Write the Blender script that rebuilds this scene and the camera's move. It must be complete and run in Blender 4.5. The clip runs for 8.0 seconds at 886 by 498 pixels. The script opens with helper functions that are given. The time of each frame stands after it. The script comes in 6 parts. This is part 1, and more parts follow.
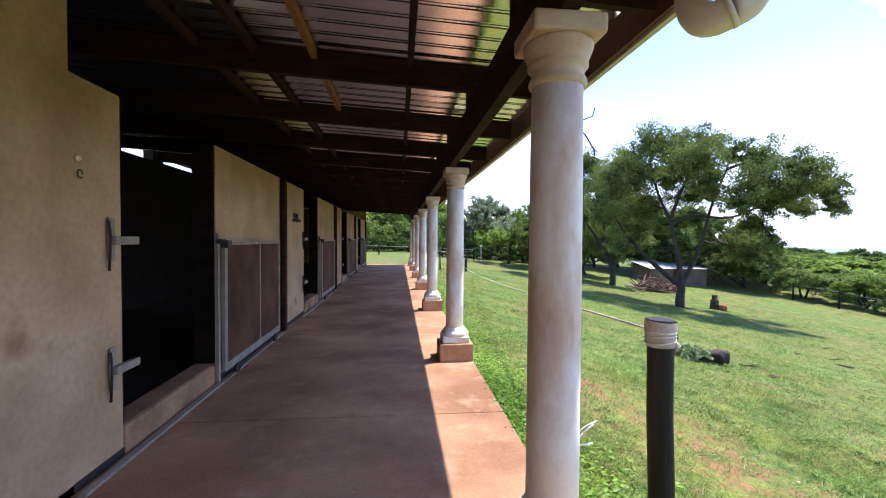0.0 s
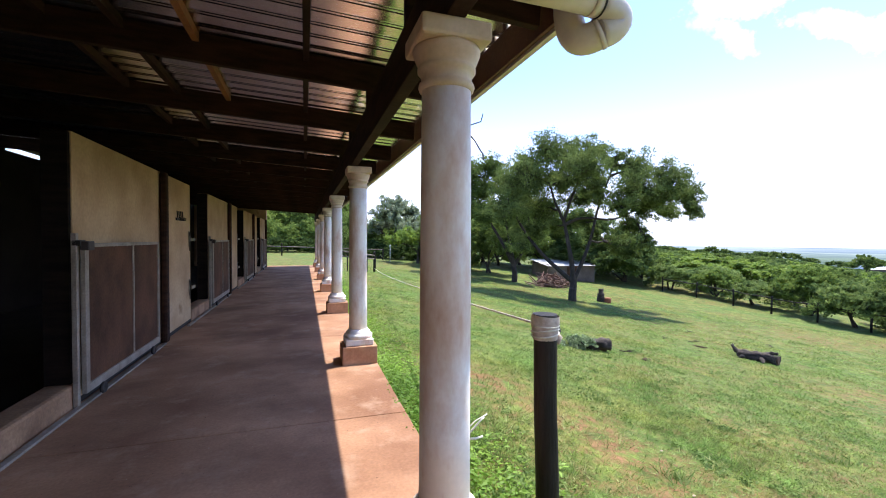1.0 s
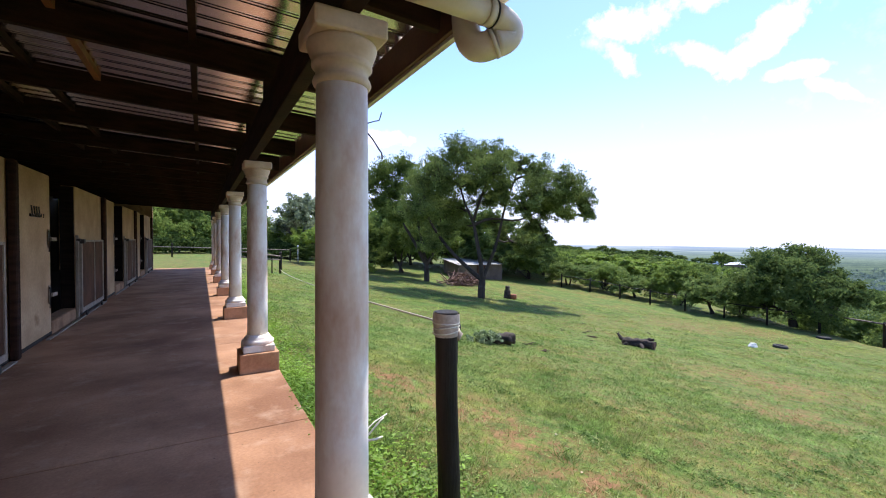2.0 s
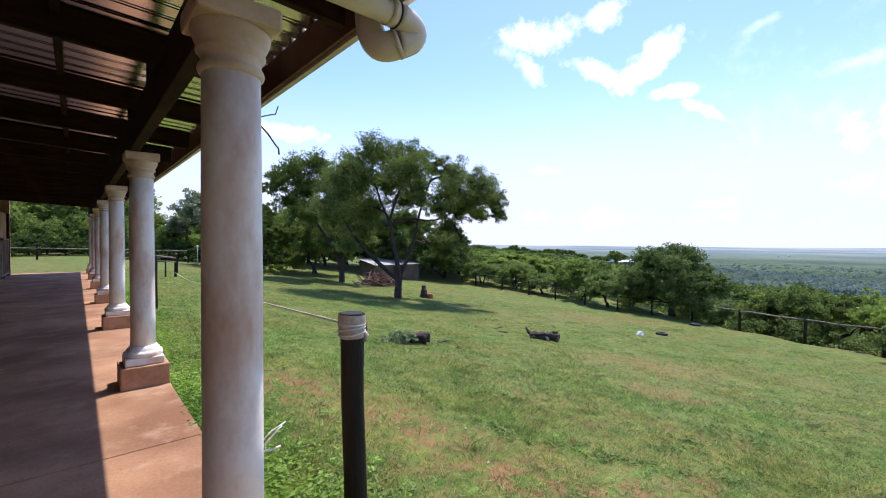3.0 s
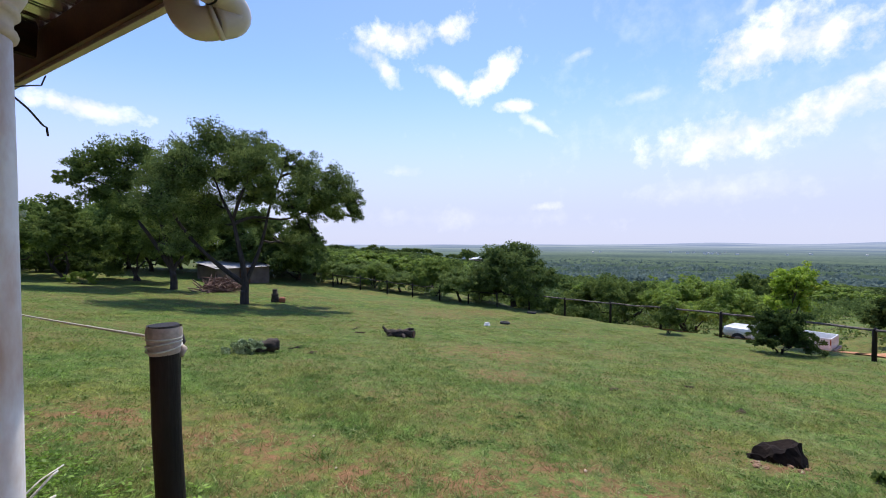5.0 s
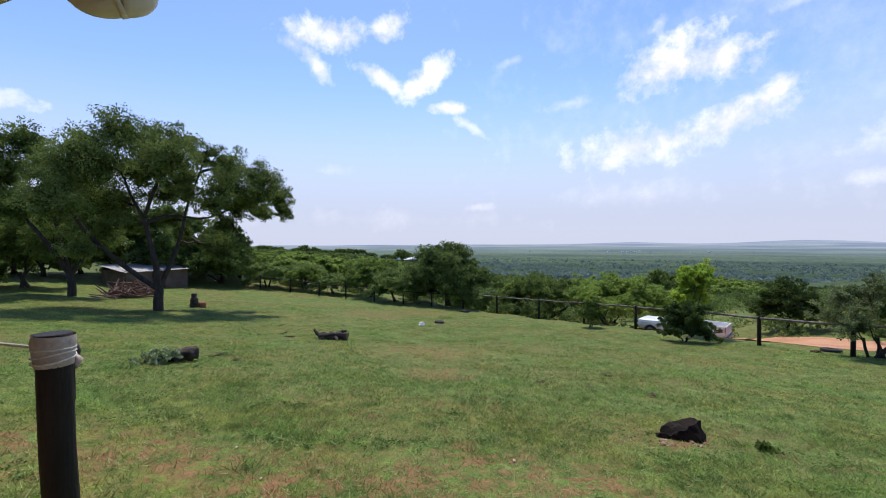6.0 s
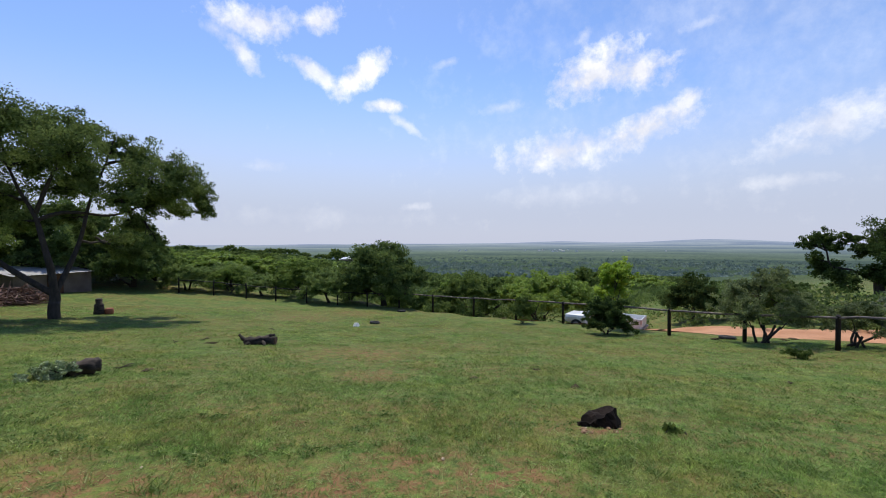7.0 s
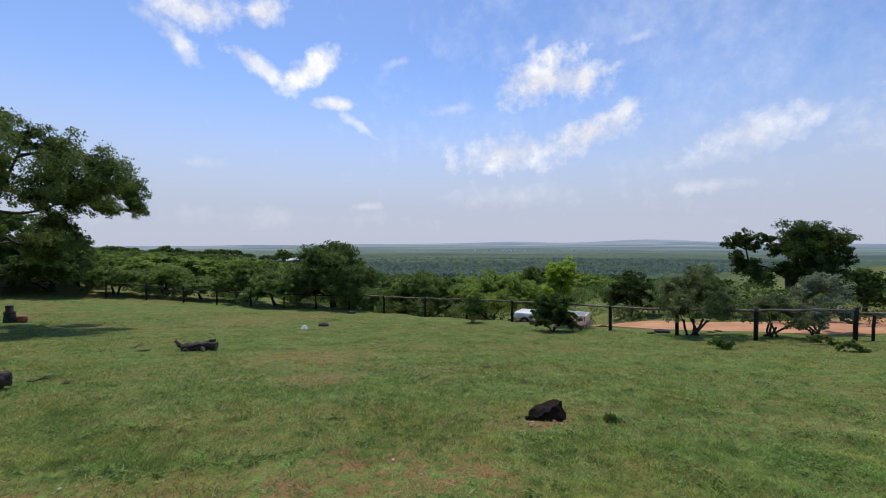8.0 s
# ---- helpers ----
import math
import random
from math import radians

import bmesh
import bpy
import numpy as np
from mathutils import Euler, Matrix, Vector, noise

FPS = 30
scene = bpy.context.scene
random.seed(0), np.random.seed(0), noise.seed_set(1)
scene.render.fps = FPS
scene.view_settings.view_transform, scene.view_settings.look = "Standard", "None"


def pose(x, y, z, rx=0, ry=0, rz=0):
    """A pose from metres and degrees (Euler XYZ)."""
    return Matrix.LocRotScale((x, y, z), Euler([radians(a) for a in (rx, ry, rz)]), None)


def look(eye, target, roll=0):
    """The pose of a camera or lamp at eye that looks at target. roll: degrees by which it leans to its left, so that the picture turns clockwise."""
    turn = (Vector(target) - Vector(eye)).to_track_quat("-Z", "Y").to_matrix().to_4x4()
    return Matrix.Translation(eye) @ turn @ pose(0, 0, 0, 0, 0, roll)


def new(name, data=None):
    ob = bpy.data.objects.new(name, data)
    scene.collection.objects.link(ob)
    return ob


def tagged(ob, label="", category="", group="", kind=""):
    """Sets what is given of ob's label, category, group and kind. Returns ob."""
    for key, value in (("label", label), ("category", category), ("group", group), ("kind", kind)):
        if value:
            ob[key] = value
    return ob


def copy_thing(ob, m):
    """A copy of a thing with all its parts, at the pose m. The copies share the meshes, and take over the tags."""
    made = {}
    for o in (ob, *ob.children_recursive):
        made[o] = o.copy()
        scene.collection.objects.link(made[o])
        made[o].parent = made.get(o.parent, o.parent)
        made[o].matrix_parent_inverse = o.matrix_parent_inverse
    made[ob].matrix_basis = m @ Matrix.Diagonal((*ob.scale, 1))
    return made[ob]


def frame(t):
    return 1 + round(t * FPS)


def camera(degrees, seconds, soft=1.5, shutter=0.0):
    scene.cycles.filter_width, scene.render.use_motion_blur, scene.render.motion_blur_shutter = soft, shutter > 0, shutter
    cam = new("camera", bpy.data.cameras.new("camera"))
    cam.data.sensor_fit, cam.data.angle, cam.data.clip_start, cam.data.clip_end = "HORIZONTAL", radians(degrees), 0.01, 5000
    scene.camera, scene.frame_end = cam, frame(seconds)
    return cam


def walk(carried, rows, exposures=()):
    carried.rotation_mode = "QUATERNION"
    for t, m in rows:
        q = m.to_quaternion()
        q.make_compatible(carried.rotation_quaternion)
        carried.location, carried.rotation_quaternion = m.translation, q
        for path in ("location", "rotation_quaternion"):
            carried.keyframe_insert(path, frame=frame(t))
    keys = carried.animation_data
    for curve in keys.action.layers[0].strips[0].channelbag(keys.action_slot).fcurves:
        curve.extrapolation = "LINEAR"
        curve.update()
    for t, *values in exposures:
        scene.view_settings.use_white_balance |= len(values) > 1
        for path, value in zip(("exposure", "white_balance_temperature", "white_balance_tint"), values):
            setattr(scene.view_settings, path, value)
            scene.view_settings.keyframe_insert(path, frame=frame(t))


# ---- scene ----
cam = camera(92.5, 8.0, 1.0)

PATH = [
    (0, (1.849, -0.084, 1.48), (2.056, 1.905, 1.431), 0.4),
    (0.5, (1.884, -0.092, 1.485), (2.289, 1.866, 1.436), 0.3),
    (1, (1.926, -0.086, 1.485), (2.546, 1.815, 1.438), 0.3),
    (1.5, (1.957, -0.096, 1.484), (2.766, 1.732, 1.437), 0.3),
    (3, (2.034, -0.156, 1.483), (3.342, 1.356, 1.439), 0.3),
    (3.5, (2.056, -0.184, 1.488), (3.482, 1.218, 1.442), 0.2),
    (4, (2.077, -0.21, 1.483), (3.615, 1.067, 1.439), 0.0),
    (4.5, (2.094, -0.232, 1.486), (3.729, 0.919, 1.441), -0.0),
    (5, (2.111, -0.239, 1.484), (3.838, 0.769, 1.439), -0.1),
    (6.5, (2.131, -0.304, 1.467), (4.04, 0.29, 1.421), -0.2),
    (7, (2.167, -0.341, 1.476), (4.115, 0.109, 1.427), -0.2),
    (7.5, (2.183, -0.35, 1.469), (4.156, -0.022, 1.42), -0.2),
    (8, (2.177, -0.355, 1.463), (4.164, -0.13, 1.415), -0.2),
]
EXPOSURES = [(0, 1.0, 6350, 11), (0.5, 0.97, 6350, 11), (1.5, 0.68, 6400, 11), (3.0, 0.28, 6400, 14), (5.0, -0.13, 6400, 13), (6.5, -0.33, 6600, 8), (8.0, -0.58, 6650, 7)]
walk(cam, [(t, look(eye, target, roll)) for t, eye, target, roll in PATH], EXPOSURES)

# ---- world, sun ----
SUN_DIR = Vector((1.195, 0.57, 2.7)).normalized()
world = bpy.data.worlds.new("sky")
scene.world = world
world.use_nodes = True


def sky_nodes():
    nt = world.node_tree
    nt.nodes.clear()
    N, L = nt.nodes.new, nt.links.new
    out, bg = N("ShaderNodeOutputWorld"), N("ShaderNodeBackground")
    bg.inputs["Strength"].default_value = SKY_STRENGTH
    sky = N("ShaderNodeTexSky")
    sky.sky_type, sky.sun_disc = "NISHITA", False
    sky.sun_elevation = math.asin(SUN_DIR.z)
    sky.sun_rotation = math.atan2(SUN_DIR.x, SUN_DIR.y)
    sky.altitude, sky.air_density, sky.dust_density, sky.ozone_density = 900, 1.0, 0.5, 2.0
    co = N("ShaderNodeTexCoord")
    big, fine = N("ShaderNodeTexNoise"), N("ShaderNodeTexNoise")
    for n, sc, det in ((big, 11.0, 8.0), (fine, 38.0, 7.0)):
        n.inputs["Scale"].default_value, n.inputs["Detail"].default_value = sc, det
        n.inputs["Roughness"].default_value = 0.62
        L(co.outputs["Generated"], n.inputs["Vector"])

    def mth(op, a, b=None, clamp=False):
        m = N("ShaderNodeMath")
        m.operation, m.use_clamp = op, clamp
        for sock, v in zip(m.inputs, (a, b)):
            if v is None:
                continue
            if isinstance(v, (int, float)):
                sock.default_value = v
            else:
                L(v, sock)
        return m.outputs[0]

    def dot(vec):
        m = N("ShaderNodeVectorMath")
        m.operation = "DOT_PRODUCT"
        L(co.outputs["Generated"], m.inputs[0])
        m.inputs[1].default_value = vec
        return m.outputs["Value"]

    rag = mth("ADD", mth("MULTIPLY", mth("SUBTRACT", big.outputs["Fac"], 0.5), 2.5),
              mth("MULTIPLY", mth("SUBTRACT", fine.outputs["Fac"], 0.5), 1.7))
    total = None
    for bear, rise, wide, tall, lean, dense in CLOUDS:
        b, e = radians(bear), radians(rise)
        c = Vector((math.sin(b) * math.cos(e), math.cos(b) * math.cos(e), math.sin(e)))
        right = c.cross(Vector((0, 0, 1))).normalized()
        up = right.cross(c)
        a = radians(lean)
        r2, u2 = right * math.cos(a) + up * math.sin(a), up * math.cos(a) - right * math.sin(a)
        fx = mth("POWER", mth("ABSOLUTE", mth("MULTIPLY", mth("SUBTRACT", dot(r2), c.dot(r2)), 1 / wide)), 2.0)
        fy = mth("POWER", mth("ABSOLUTE", mth("MULTIPLY", mth("SUBTRACT", dot(u2), c.dot(u2)), 1 / tall)), 2.0)
        d = mth("SQRT", mth("ADD", fx, fy))
        front = mth("GREATER_THAN", dot(c), 0.3)
        v = mth("MULTIPLY", mth("ADD", mth("SUBTRACT", 0.85 + 0.38 * dense, d), rag), 1.05 if wide < 0.2 else 0.8, True)
        v = mth("MULTIPLY", mth("MULTIPLY", v, front), dense)
        total = v if total is None else mth("MAXIMUM", total, v)
    # pale haze over the horizon
    sep = N("ShaderNodeSeparateXYZ")
    L(co.outputs["Generated"], sep.inputs[0])
    low = N("ShaderNodeMapRange")
    low.inputs["From Min"].default_value, low.inputs["From Max"].default_value = 0.36, 0.04
    low.inputs["To Min"].default_value, low.inputs["To Max"].default_value = 0.0, 0.95
    low.interpolation_type = "SMOOTHSTEP"
    L(sep.outputs["Z"], low.inputs["Value"])

    def mix(fac, a, b):
        m = N("ShaderNodeMix")
        m.data_type = "RGBA"
        for sock, v in zip((m.inputs[0], m.inputs[6], m.inputs[7]), (fac, a, b)):
            if isinstance(v, tuple):
                sock.default_value = v
            else:
                L(v, sock)
        return m.outputs[2]

    sat = N("ShaderNodeHueSaturation")
    sat.inputs["Saturation"].default_value, sat.inputs["Value"].default_value = SKY_SAT, 1.66
    L(sky.outputs[0], sat.inputs["Color"])
    warm = N("ShaderNodeMix")
    warm.data_type, warm.blend_type = "RGBA", "MULTIPLY"
    warm.inputs[0].default_value = 1.0
    L(sat.outputs[0], warm.inputs[6])
    warm.inputs[7].default_value = (1.07, 0.955, 1.04, 1)
    col = mix(low.outputs[0], warm.outputs[2], SKY_HAZE)
    # thick parts of the clouds are greyer underneath
    thick = N("ShaderNodeMapRange")
    thick.inputs["From Min"].default_value, thick.inputs["From Max"].default_value = 0.42, 0.66
    L(big.outputs["Fac"], thick.inputs["Value"])
    col = mix(total, col, mix(thick.outputs[0], SKY_CLOUD_GREY, SKY_CLOUD))
    L(col, bg.inputs["Color"])
    L(bg.outputs[0], out.inputs[0])


SKY_STRENGTH, SKY_SAT = 0.15, 1.14
SKY_HAZE, SKY_CLOUD, SKY_CLOUD_GREY = (4.75, 5.2, 6.8, 1), (10.4, 10.4, 11, 1), (7.4, 7.6, 8.8, 1)
# bearing, elevation, half width, half height, lean, density
CLOUDS = [
    (53.7, 24.8, 0.090, 0.030, 4, 0.90),
    (61.0, 26.0, 0.042, 0.024, 25, 0.95),
    (51.8, 21.6, 0.052, 0.020, -52, 0.80),
    (49.4, 23.3, 0.042, 0.020, -20, 0.50),
    (60.6, 20.4, 0.065, 0.019, -28, 0.80),
    (66.3, 20.7, 0.070, 0.024, 38, 1.00),
    (69.4, 17.1, 0.045, 0.014, 0, 0.95),
    (72.1, 14.8, 0.046, 0.011, -32, 0.55),
    (96.3, 19.9, 0.095, 0.048, 18, 1.00),
    (101.4, 19.5, 0.090, 0.040, -2, 1.00),
    (102.8, 13.2, 0.110, 0.036, 20, 1.00),
    (106.7, 15.5, 0.044, 0.023, 38, 0.90),
    (92.8, 11.2, 0.125, 0.042, 8, 0.85),
    (119.7, 11.3, 0.110, 0.044, 10, 0.70),
    (117.1, 9.3, 0.100, 0.026, 6, 0.45),
    (116.3, 6.0, 0.085, 0.018, 3, 0.40),
    (95.4, 24.3, 0.028, 0.016, 40, 0.45),
    (108.0, 23.0, 0.045, 0.014, 8, 0.40),
    (77.9, 22.4, 0.034, 0.010, 15, 0.35),
    (85.0, 16.9, 0.058, 0.016, 10, 0.35),
    (54.6, 9.0, 0.040, 0.014, 0, 0.30),
    (73.3, 4.3, 0.037, 0.011, 5, 0.35),
    (93.7, 5.6, 0.239, 0.030, 2, 0.30),
    (60.4, 2.8, 0.354, 0.027, 0, 0.20),
    (19.6, 13.4, 0.085, 0.018, -6, 0.85),
    (136.0, 12.0, 0.220, 0.080, 8, 0.50),
    (115.0, 22.0, 0.600, 0.300, 0, 0.22),
]
sky_nodes()
sun = new("sun", bpy.data.lights.new("sun", "SUN"))
sun.data.energy, sun.data.angle, sun.data.color = 5.0, radians(0.55), (1.0, 0.955, 0.88)
sun.matrix_world = look(SUN_DIR * 60, (0, 0, 0))

# ---- materials ----


def material(name, a, b, scale=6.0, rough=0.8, bump=0.2, fine=60.0, metal=0.0, stretch=(1, 1, 1), c=None, rand=0.0, thin=0.0, spec=0.5, grainy=0.6):
    """Two colours mixed by a coarse noise, grain by a fine one, relief from both; rand: change from piece to piece; thin: light let through."""
    m = bpy.data.materials.new(name)
    m.use_nodes = True
    nt = m.node_tree
    N, L = nt.nodes.new, nt.links.new
    p = nt.nodes["Principled BSDF"]
    co, mp = N("ShaderNodeTexCoord"), N("ShaderNodeMapping")
    mp.inputs["Scale"].default_value = stretch
    L(co.outputs["Object"], mp.inputs["Vector"])
    n1, n2 = N("ShaderNodeTexNoise"), N("ShaderNodeTexNoise")
    for n, sc in ((n1, scale), (n2, fine)):
        n.inputs["Scale"].default_value, n.inputs["Detail"].default_value = sc, 5.0
        L(mp.outputs[0], n.inputs["Vector"])
    ramp = N("ShaderNodeValToRGB")
    ramp.color_ramp.elements[0].position, ramp.color_ramp.elements[1].position = 0.34, 0.66
    ramp.color_ramp.elements[0].color, ramp.color_ramp.elements[1].color = (*a, 1), (*b, 1)
    if c:
        e = ramp.color_ramp.elements.new(0.74)
        e.color = (*c, 1)
    L(n1.outputs["Fac"], ramp.inputs["Fac"])
    grain = N("ShaderNodeMix")
    grain.data_type, grain.blend_type = "RGBA", "MULTIPLY"
    grain.inputs[0].default_value = grainy
    gr = N("ShaderNodeMapRange")
    gr.inputs["From Min"].default_value, gr.inputs["From Max"].default_value = 0.25, 0.75
    gr.inputs["To Min"].default_value, gr.inputs["To Max"].default_value = 0.62, 1.25
    L(n2.outputs["Fac"], gr.inputs["Value"])
    L(ramp.outputs["Color"], grain.inputs[6])
    L(gr.outputs[0], grain.inputs[7])
    col = grain.outputs[2]
    if rand:
        oi, hs = N("ShaderNodeObjectInfo"), N("ShaderNodeHueSaturation")
        mr = N("ShaderNodeMapRange")
        mr.inputs["To Min"].default_value, mr.inputs["To Max"].default_value = 1 - rand, 1 + rand
        L(oi.outputs["Random"], mr.inputs["Value"])
        L(mr.outputs[0], hs.inputs["Value"])
        L(col, hs.inputs["Color"])
        col = hs.outputs[0]
    L(col, p.inputs["Base Color"])
    p.inputs["Roughness"].default_value, p.inputs["Metallic"].default_value = rough, metal
    p.inputs["Specular IOR Level"].default_value = spec
    if bump:
        bp, ad = N("ShaderNodeBump"), N("ShaderNodeMath")
        ad.operation = "ADD"
        L(n1.outputs["Fac"], ad.inputs[0])
        L(n2.outputs["Fac"], ad.inputs[1])
        bp.inputs["Strength"].default_value, bp.inputs["Distance"].default_value = bump, 0.01
        L(ad.outputs[0], bp.inputs["Height"])
        L(bp.outputs[0], p.inputs["Normal"])
    if thin:
        tr, ms = N("ShaderNodeBsdfTranslucent"), N("ShaderNodeMixShader")
        L(col, tr.inputs["Color"])
        ms.inputs[0].default_value = thin
        L(p.outputs[0], ms.inputs[1])
        L(tr.outputs[0], ms.inputs[2])
        L(ms.outputs[0], nt.nodes["Material Output"].inputs["Surface"])
    return m


def foliage(name, a, b, rough=0.55, thin=0.35, patch=0.9):
    """Leaves: two greens, changing from leaf to leaf and from clump to clump (patch: clumps to the metre)."""
    m = bpy.data.materials.new(name)
    m.use_nodes = True
    nt = m.node_tree
    N, L = nt.nodes.new, nt.links.new
    p = nt.nodes["Principled BSDF"]
    geo, co, n1 = N("ShaderNodeNewGeometry"), N("ShaderNodeTexCoord"), N("ShaderNodeTexNoise")
    n1.inputs["Scale"].default_value = patch
    L(co.outputs["Object"], n1.inputs["Vector"])
    ad = N("ShaderNodeMath")
    ad.operation = "MULTIPLY_ADD"
    L(geo.outputs["Random Per Island"], ad.inputs[0])
    ad.inputs[1].default_value = 0.35
    sub = N("ShaderNodeMath")
    sub.operation = "MULTIPLY_ADD"
    L(n1.outputs["Fac"], sub.inputs[0])
    sub.inputs[1].default_value, sub.inputs[2].default_value = 1.9, -0.62
    L(sub.outputs[0], ad.inputs[2])
    ramp = N("ShaderNodeValToRGB")
    ramp.color_ramp.elements[0].color, ramp.color_ramp.elements[1].color = (*a, 1), (*b, 1)
    ramp.color_ramp.elements[0].position, ramp.color_ramp.elements[1].position = 0.1, 0.95
    L(ad.outputs[0], ramp.inputs["Fac"])
    L(ramp.outputs[0], p.inputs["Base Color"])
    p.inputs["Roughness"].default_value = rough
    p.inputs["Specular IOR Level"].default_value = 0.3 if rough < 0.8 else 0.05
    tr, ms = N("ShaderNodeBsdfTranslucent"), N("ShaderNodeMixShader")
    L(ramp.outputs[0], tr.inputs["Color"])
    ms.inputs[0].default_value = thin
    L(p.outputs[0], ms.inputs[1])
    L(tr.outputs[0], ms.inputs[2])
    L(ms.outputs[0], nt.nodes["Material Output"].inputs["Surface"])
    return m


WORN = [(4.0, 4.8, 0.9), (4.5, 3.6, 0.8), (4.65, 2.9, 0.8), (4.7, 2.0, 0.9), (5.8, 0.7, 0.9), (5.2, 1.2, 0.7), (5.8, -0.1, 0.7), (13.5, 4.6, 2.0), (10.4, 3.1, 1.0), (24.3, 13.3, 2.5), (28.5, 12.0, 2.4), (7.75, -1.1, 0.5)]


def ground_material(name="lawn", lift=1.0):
    """Short grass with worn, reddish bare patches."""
    m = bpy.data.materials.new(name)
    m.use_nodes = True
    nt = m.node_tree
    N, L = nt.nodes.new, nt.links.new
    p = nt.nodes["Principled BSDF"]
    geo = N("ShaderNodeNewGeometry")

    def noise_of(scale, detail=6.0, rough=0.6, vec=None):
        n = N("ShaderNodeTexNoise")
        n.inputs["Scale"].default_value, n.inputs["Detail"].default_value, n.inputs["Roughness"].default_value = scale, detail, rough
        L(vec or geo.outputs["Position"], n.inputs["Vector"])
        return n.outputs["Fac"]

    def ramp_of(fac, stops):
        r = N("ShaderNodeValToRGB")
        e = r.color_ramp.elements
        while len(e) < len(stops):
            e.new(0.5)
        for el, (pos, col) in zip(e, stops):
            el.position, el.color = pos, (*col, 1)
        L(fac, r.inputs["Fac"])
        return r.outputs["Color"]

    def mix(fac, a, b, kind="MIX"):
        x = N("ShaderNodeMix")
        x.data_type, x.blend_type = "RGBA", kind
        for sock, v in zip((x.inputs[0], x.inputs[6], x.inputs[7]), (fac, a, b)):
            if isinstance(v, (int, float, tuple)):
                sock.default_value = v
            else:
                L(v, sock)
        return x.outputs[2]

    mp = N("ShaderNodeMapping")
    mp.inputs["Scale"].default_value, mp.inputs["Rotation"].default_value = (1.0, 0.38, 1.0), (0, 0, radians(25))
    L(geo.outputs["Position"], mp.inputs["Vector"])
    green = ramp_of(noise_of(1.3, 7, 0.7), [(0.3, (0.082, 0.134, 0.030)), (0.5, (0.118, 0.181, 0.047)), (0.7, (0.170, 0.222, 0.073))])
    clumpy = ramp_of(noise_of(4.2, 4, 0.62), [(0.36, (0.62, 0.70, 0.60)), (0.50, (0.98, 1.0, 0.95)), (0.64, (1.30, 1.25, 1.18))])
    tired = ramp_of(noise_of(0.75, 6, 0.6), [(0.44, (0.94, 1.0, 0.98)), (0.64, (1.24, 1.0, 0.98))])
    green = mix(1.0, mix(1.0, green, clumpy, "MULTIPLY"), tired, "MULTIPLY")
    fine = ramp_of(noise_of(38, 3, 0.7), [(0.3, (0.45, 0.45, 0.42)), (0.7, (1.35, 1.3, 1.2))])
    if lift == 1.0:
        green = mix(0.9, green, fine, "MULTIPLY")
        green = mix(0.8, green, ramp_of(noise_of(11, 5, 0.7), [(0.32, (0.5, 0.52, 0.45)), (0.66, (1.3, 1.25, 1.2))]), "MULTIPLY")
    soil = ramp_of(noise_of(14, 6, 0.7), [(0.32, (0.14, 0.066, 0.030)), (0.68, (0.33, 0.175, 0.088))])
    patch = ramp_of(noise_of(0.33, 9, 0.72, mp.outputs[0]), [(0.40, (0, 0, 0)), (0.57, (1, 1, 1))])
    spots = ramp_of(noise_of(5.0, 8, 0.78), [(0.44, (0, 0, 0)), (0.56, (1.0, 1.0, 1.0))])
    worn = None
    for cx, cy, cr in WORN:
        ds, fall = N("ShaderNodeVectorMath"), N("ShaderNodeMapRange")
        ds.operation = "DISTANCE"
        L(geo.outputs["Position"], ds.inputs[0])
        ds.inputs[1].default_value = (cx, cy, -0.05 - 0.165 * (cx - 2.75))
        fall.inputs["From Min"].default_value, fall.inputs["From Max"].default_value = cr * 1.5, cr * 0.2
        L(ds.outputs["Value"], fall.inputs["Value"])
        worn = fall.outputs[0] if worn is None else mix(1.0, worn, fall.outputs[0], "LIGHTEN")
    patch = mix(1.0, mix(1.0, patch, (0.54, 0.54, 0.54, 1.0), "MULTIPLY"), worn, "LIGHTEN")
    bare = mix(1.0, patch, spots, "MULTIPLY")
    if lift != 1.0:
        isl = N("ShaderNodeMapRange")
        isl.inputs["To Min"].default_value, isl.inputs["To Max"].default_value = 0.72 * lift, 1.85 * lift
        L(geo.outputs["Random Per Island"], isl.inputs["Value"])
        green = mix(1.0, green, isl.outputs[0], "MULTIPLY")
        bare = mix(1.0, bare, (0.78, 0.78, 0.78, 1.0), "MULTIPLY")
        soil = ramp_of(noise_of(9, 6), [(0.3, (0.17, 0.12, 0.045)), (0.7, (0.30, 0.24, 0.11))])
    col = mix(bare, green, soil)
    if lift == 1.0:
        # scrub takes over from the mown lawn down the slope
        ln, mr = N("ShaderNodeVectorMath"), N("ShaderNodeMapRange")
        ln.operation = "LENGTH"
        L(geo.outputs["Position"], ln.inputs[0])
        mr.inputs["From Min"].default_value, mr.inputs["From Max"].default_value = 44, 80
        L(ln.outputs["Value"], mr.inputs["Value"])
        scrub = ramp_of(noise_of(0.09, 9, 0.75), [(0.35, (0.030, 0.052, 0.022)), (0.65, (0.070, 0.105, 0.036))])
        col = mix(mr.outputs[0], col, scrub)
    L(col, p.inputs["Base Color"])
    p.inputs["Roughness"].default_value = 0.9
    p.inputs["Specular IOR Level"].default_value = 0.15
    bp = N("ShaderNodeBump")
    bp.inputs["Strength"].default_value, bp.inputs["Distance"].default_value = 0.6, 0.03
    L(noise_of(30, 4, 0.7), bp.inputs["Height"])
    L(bp.outputs[0], p.inputs["Normal"])
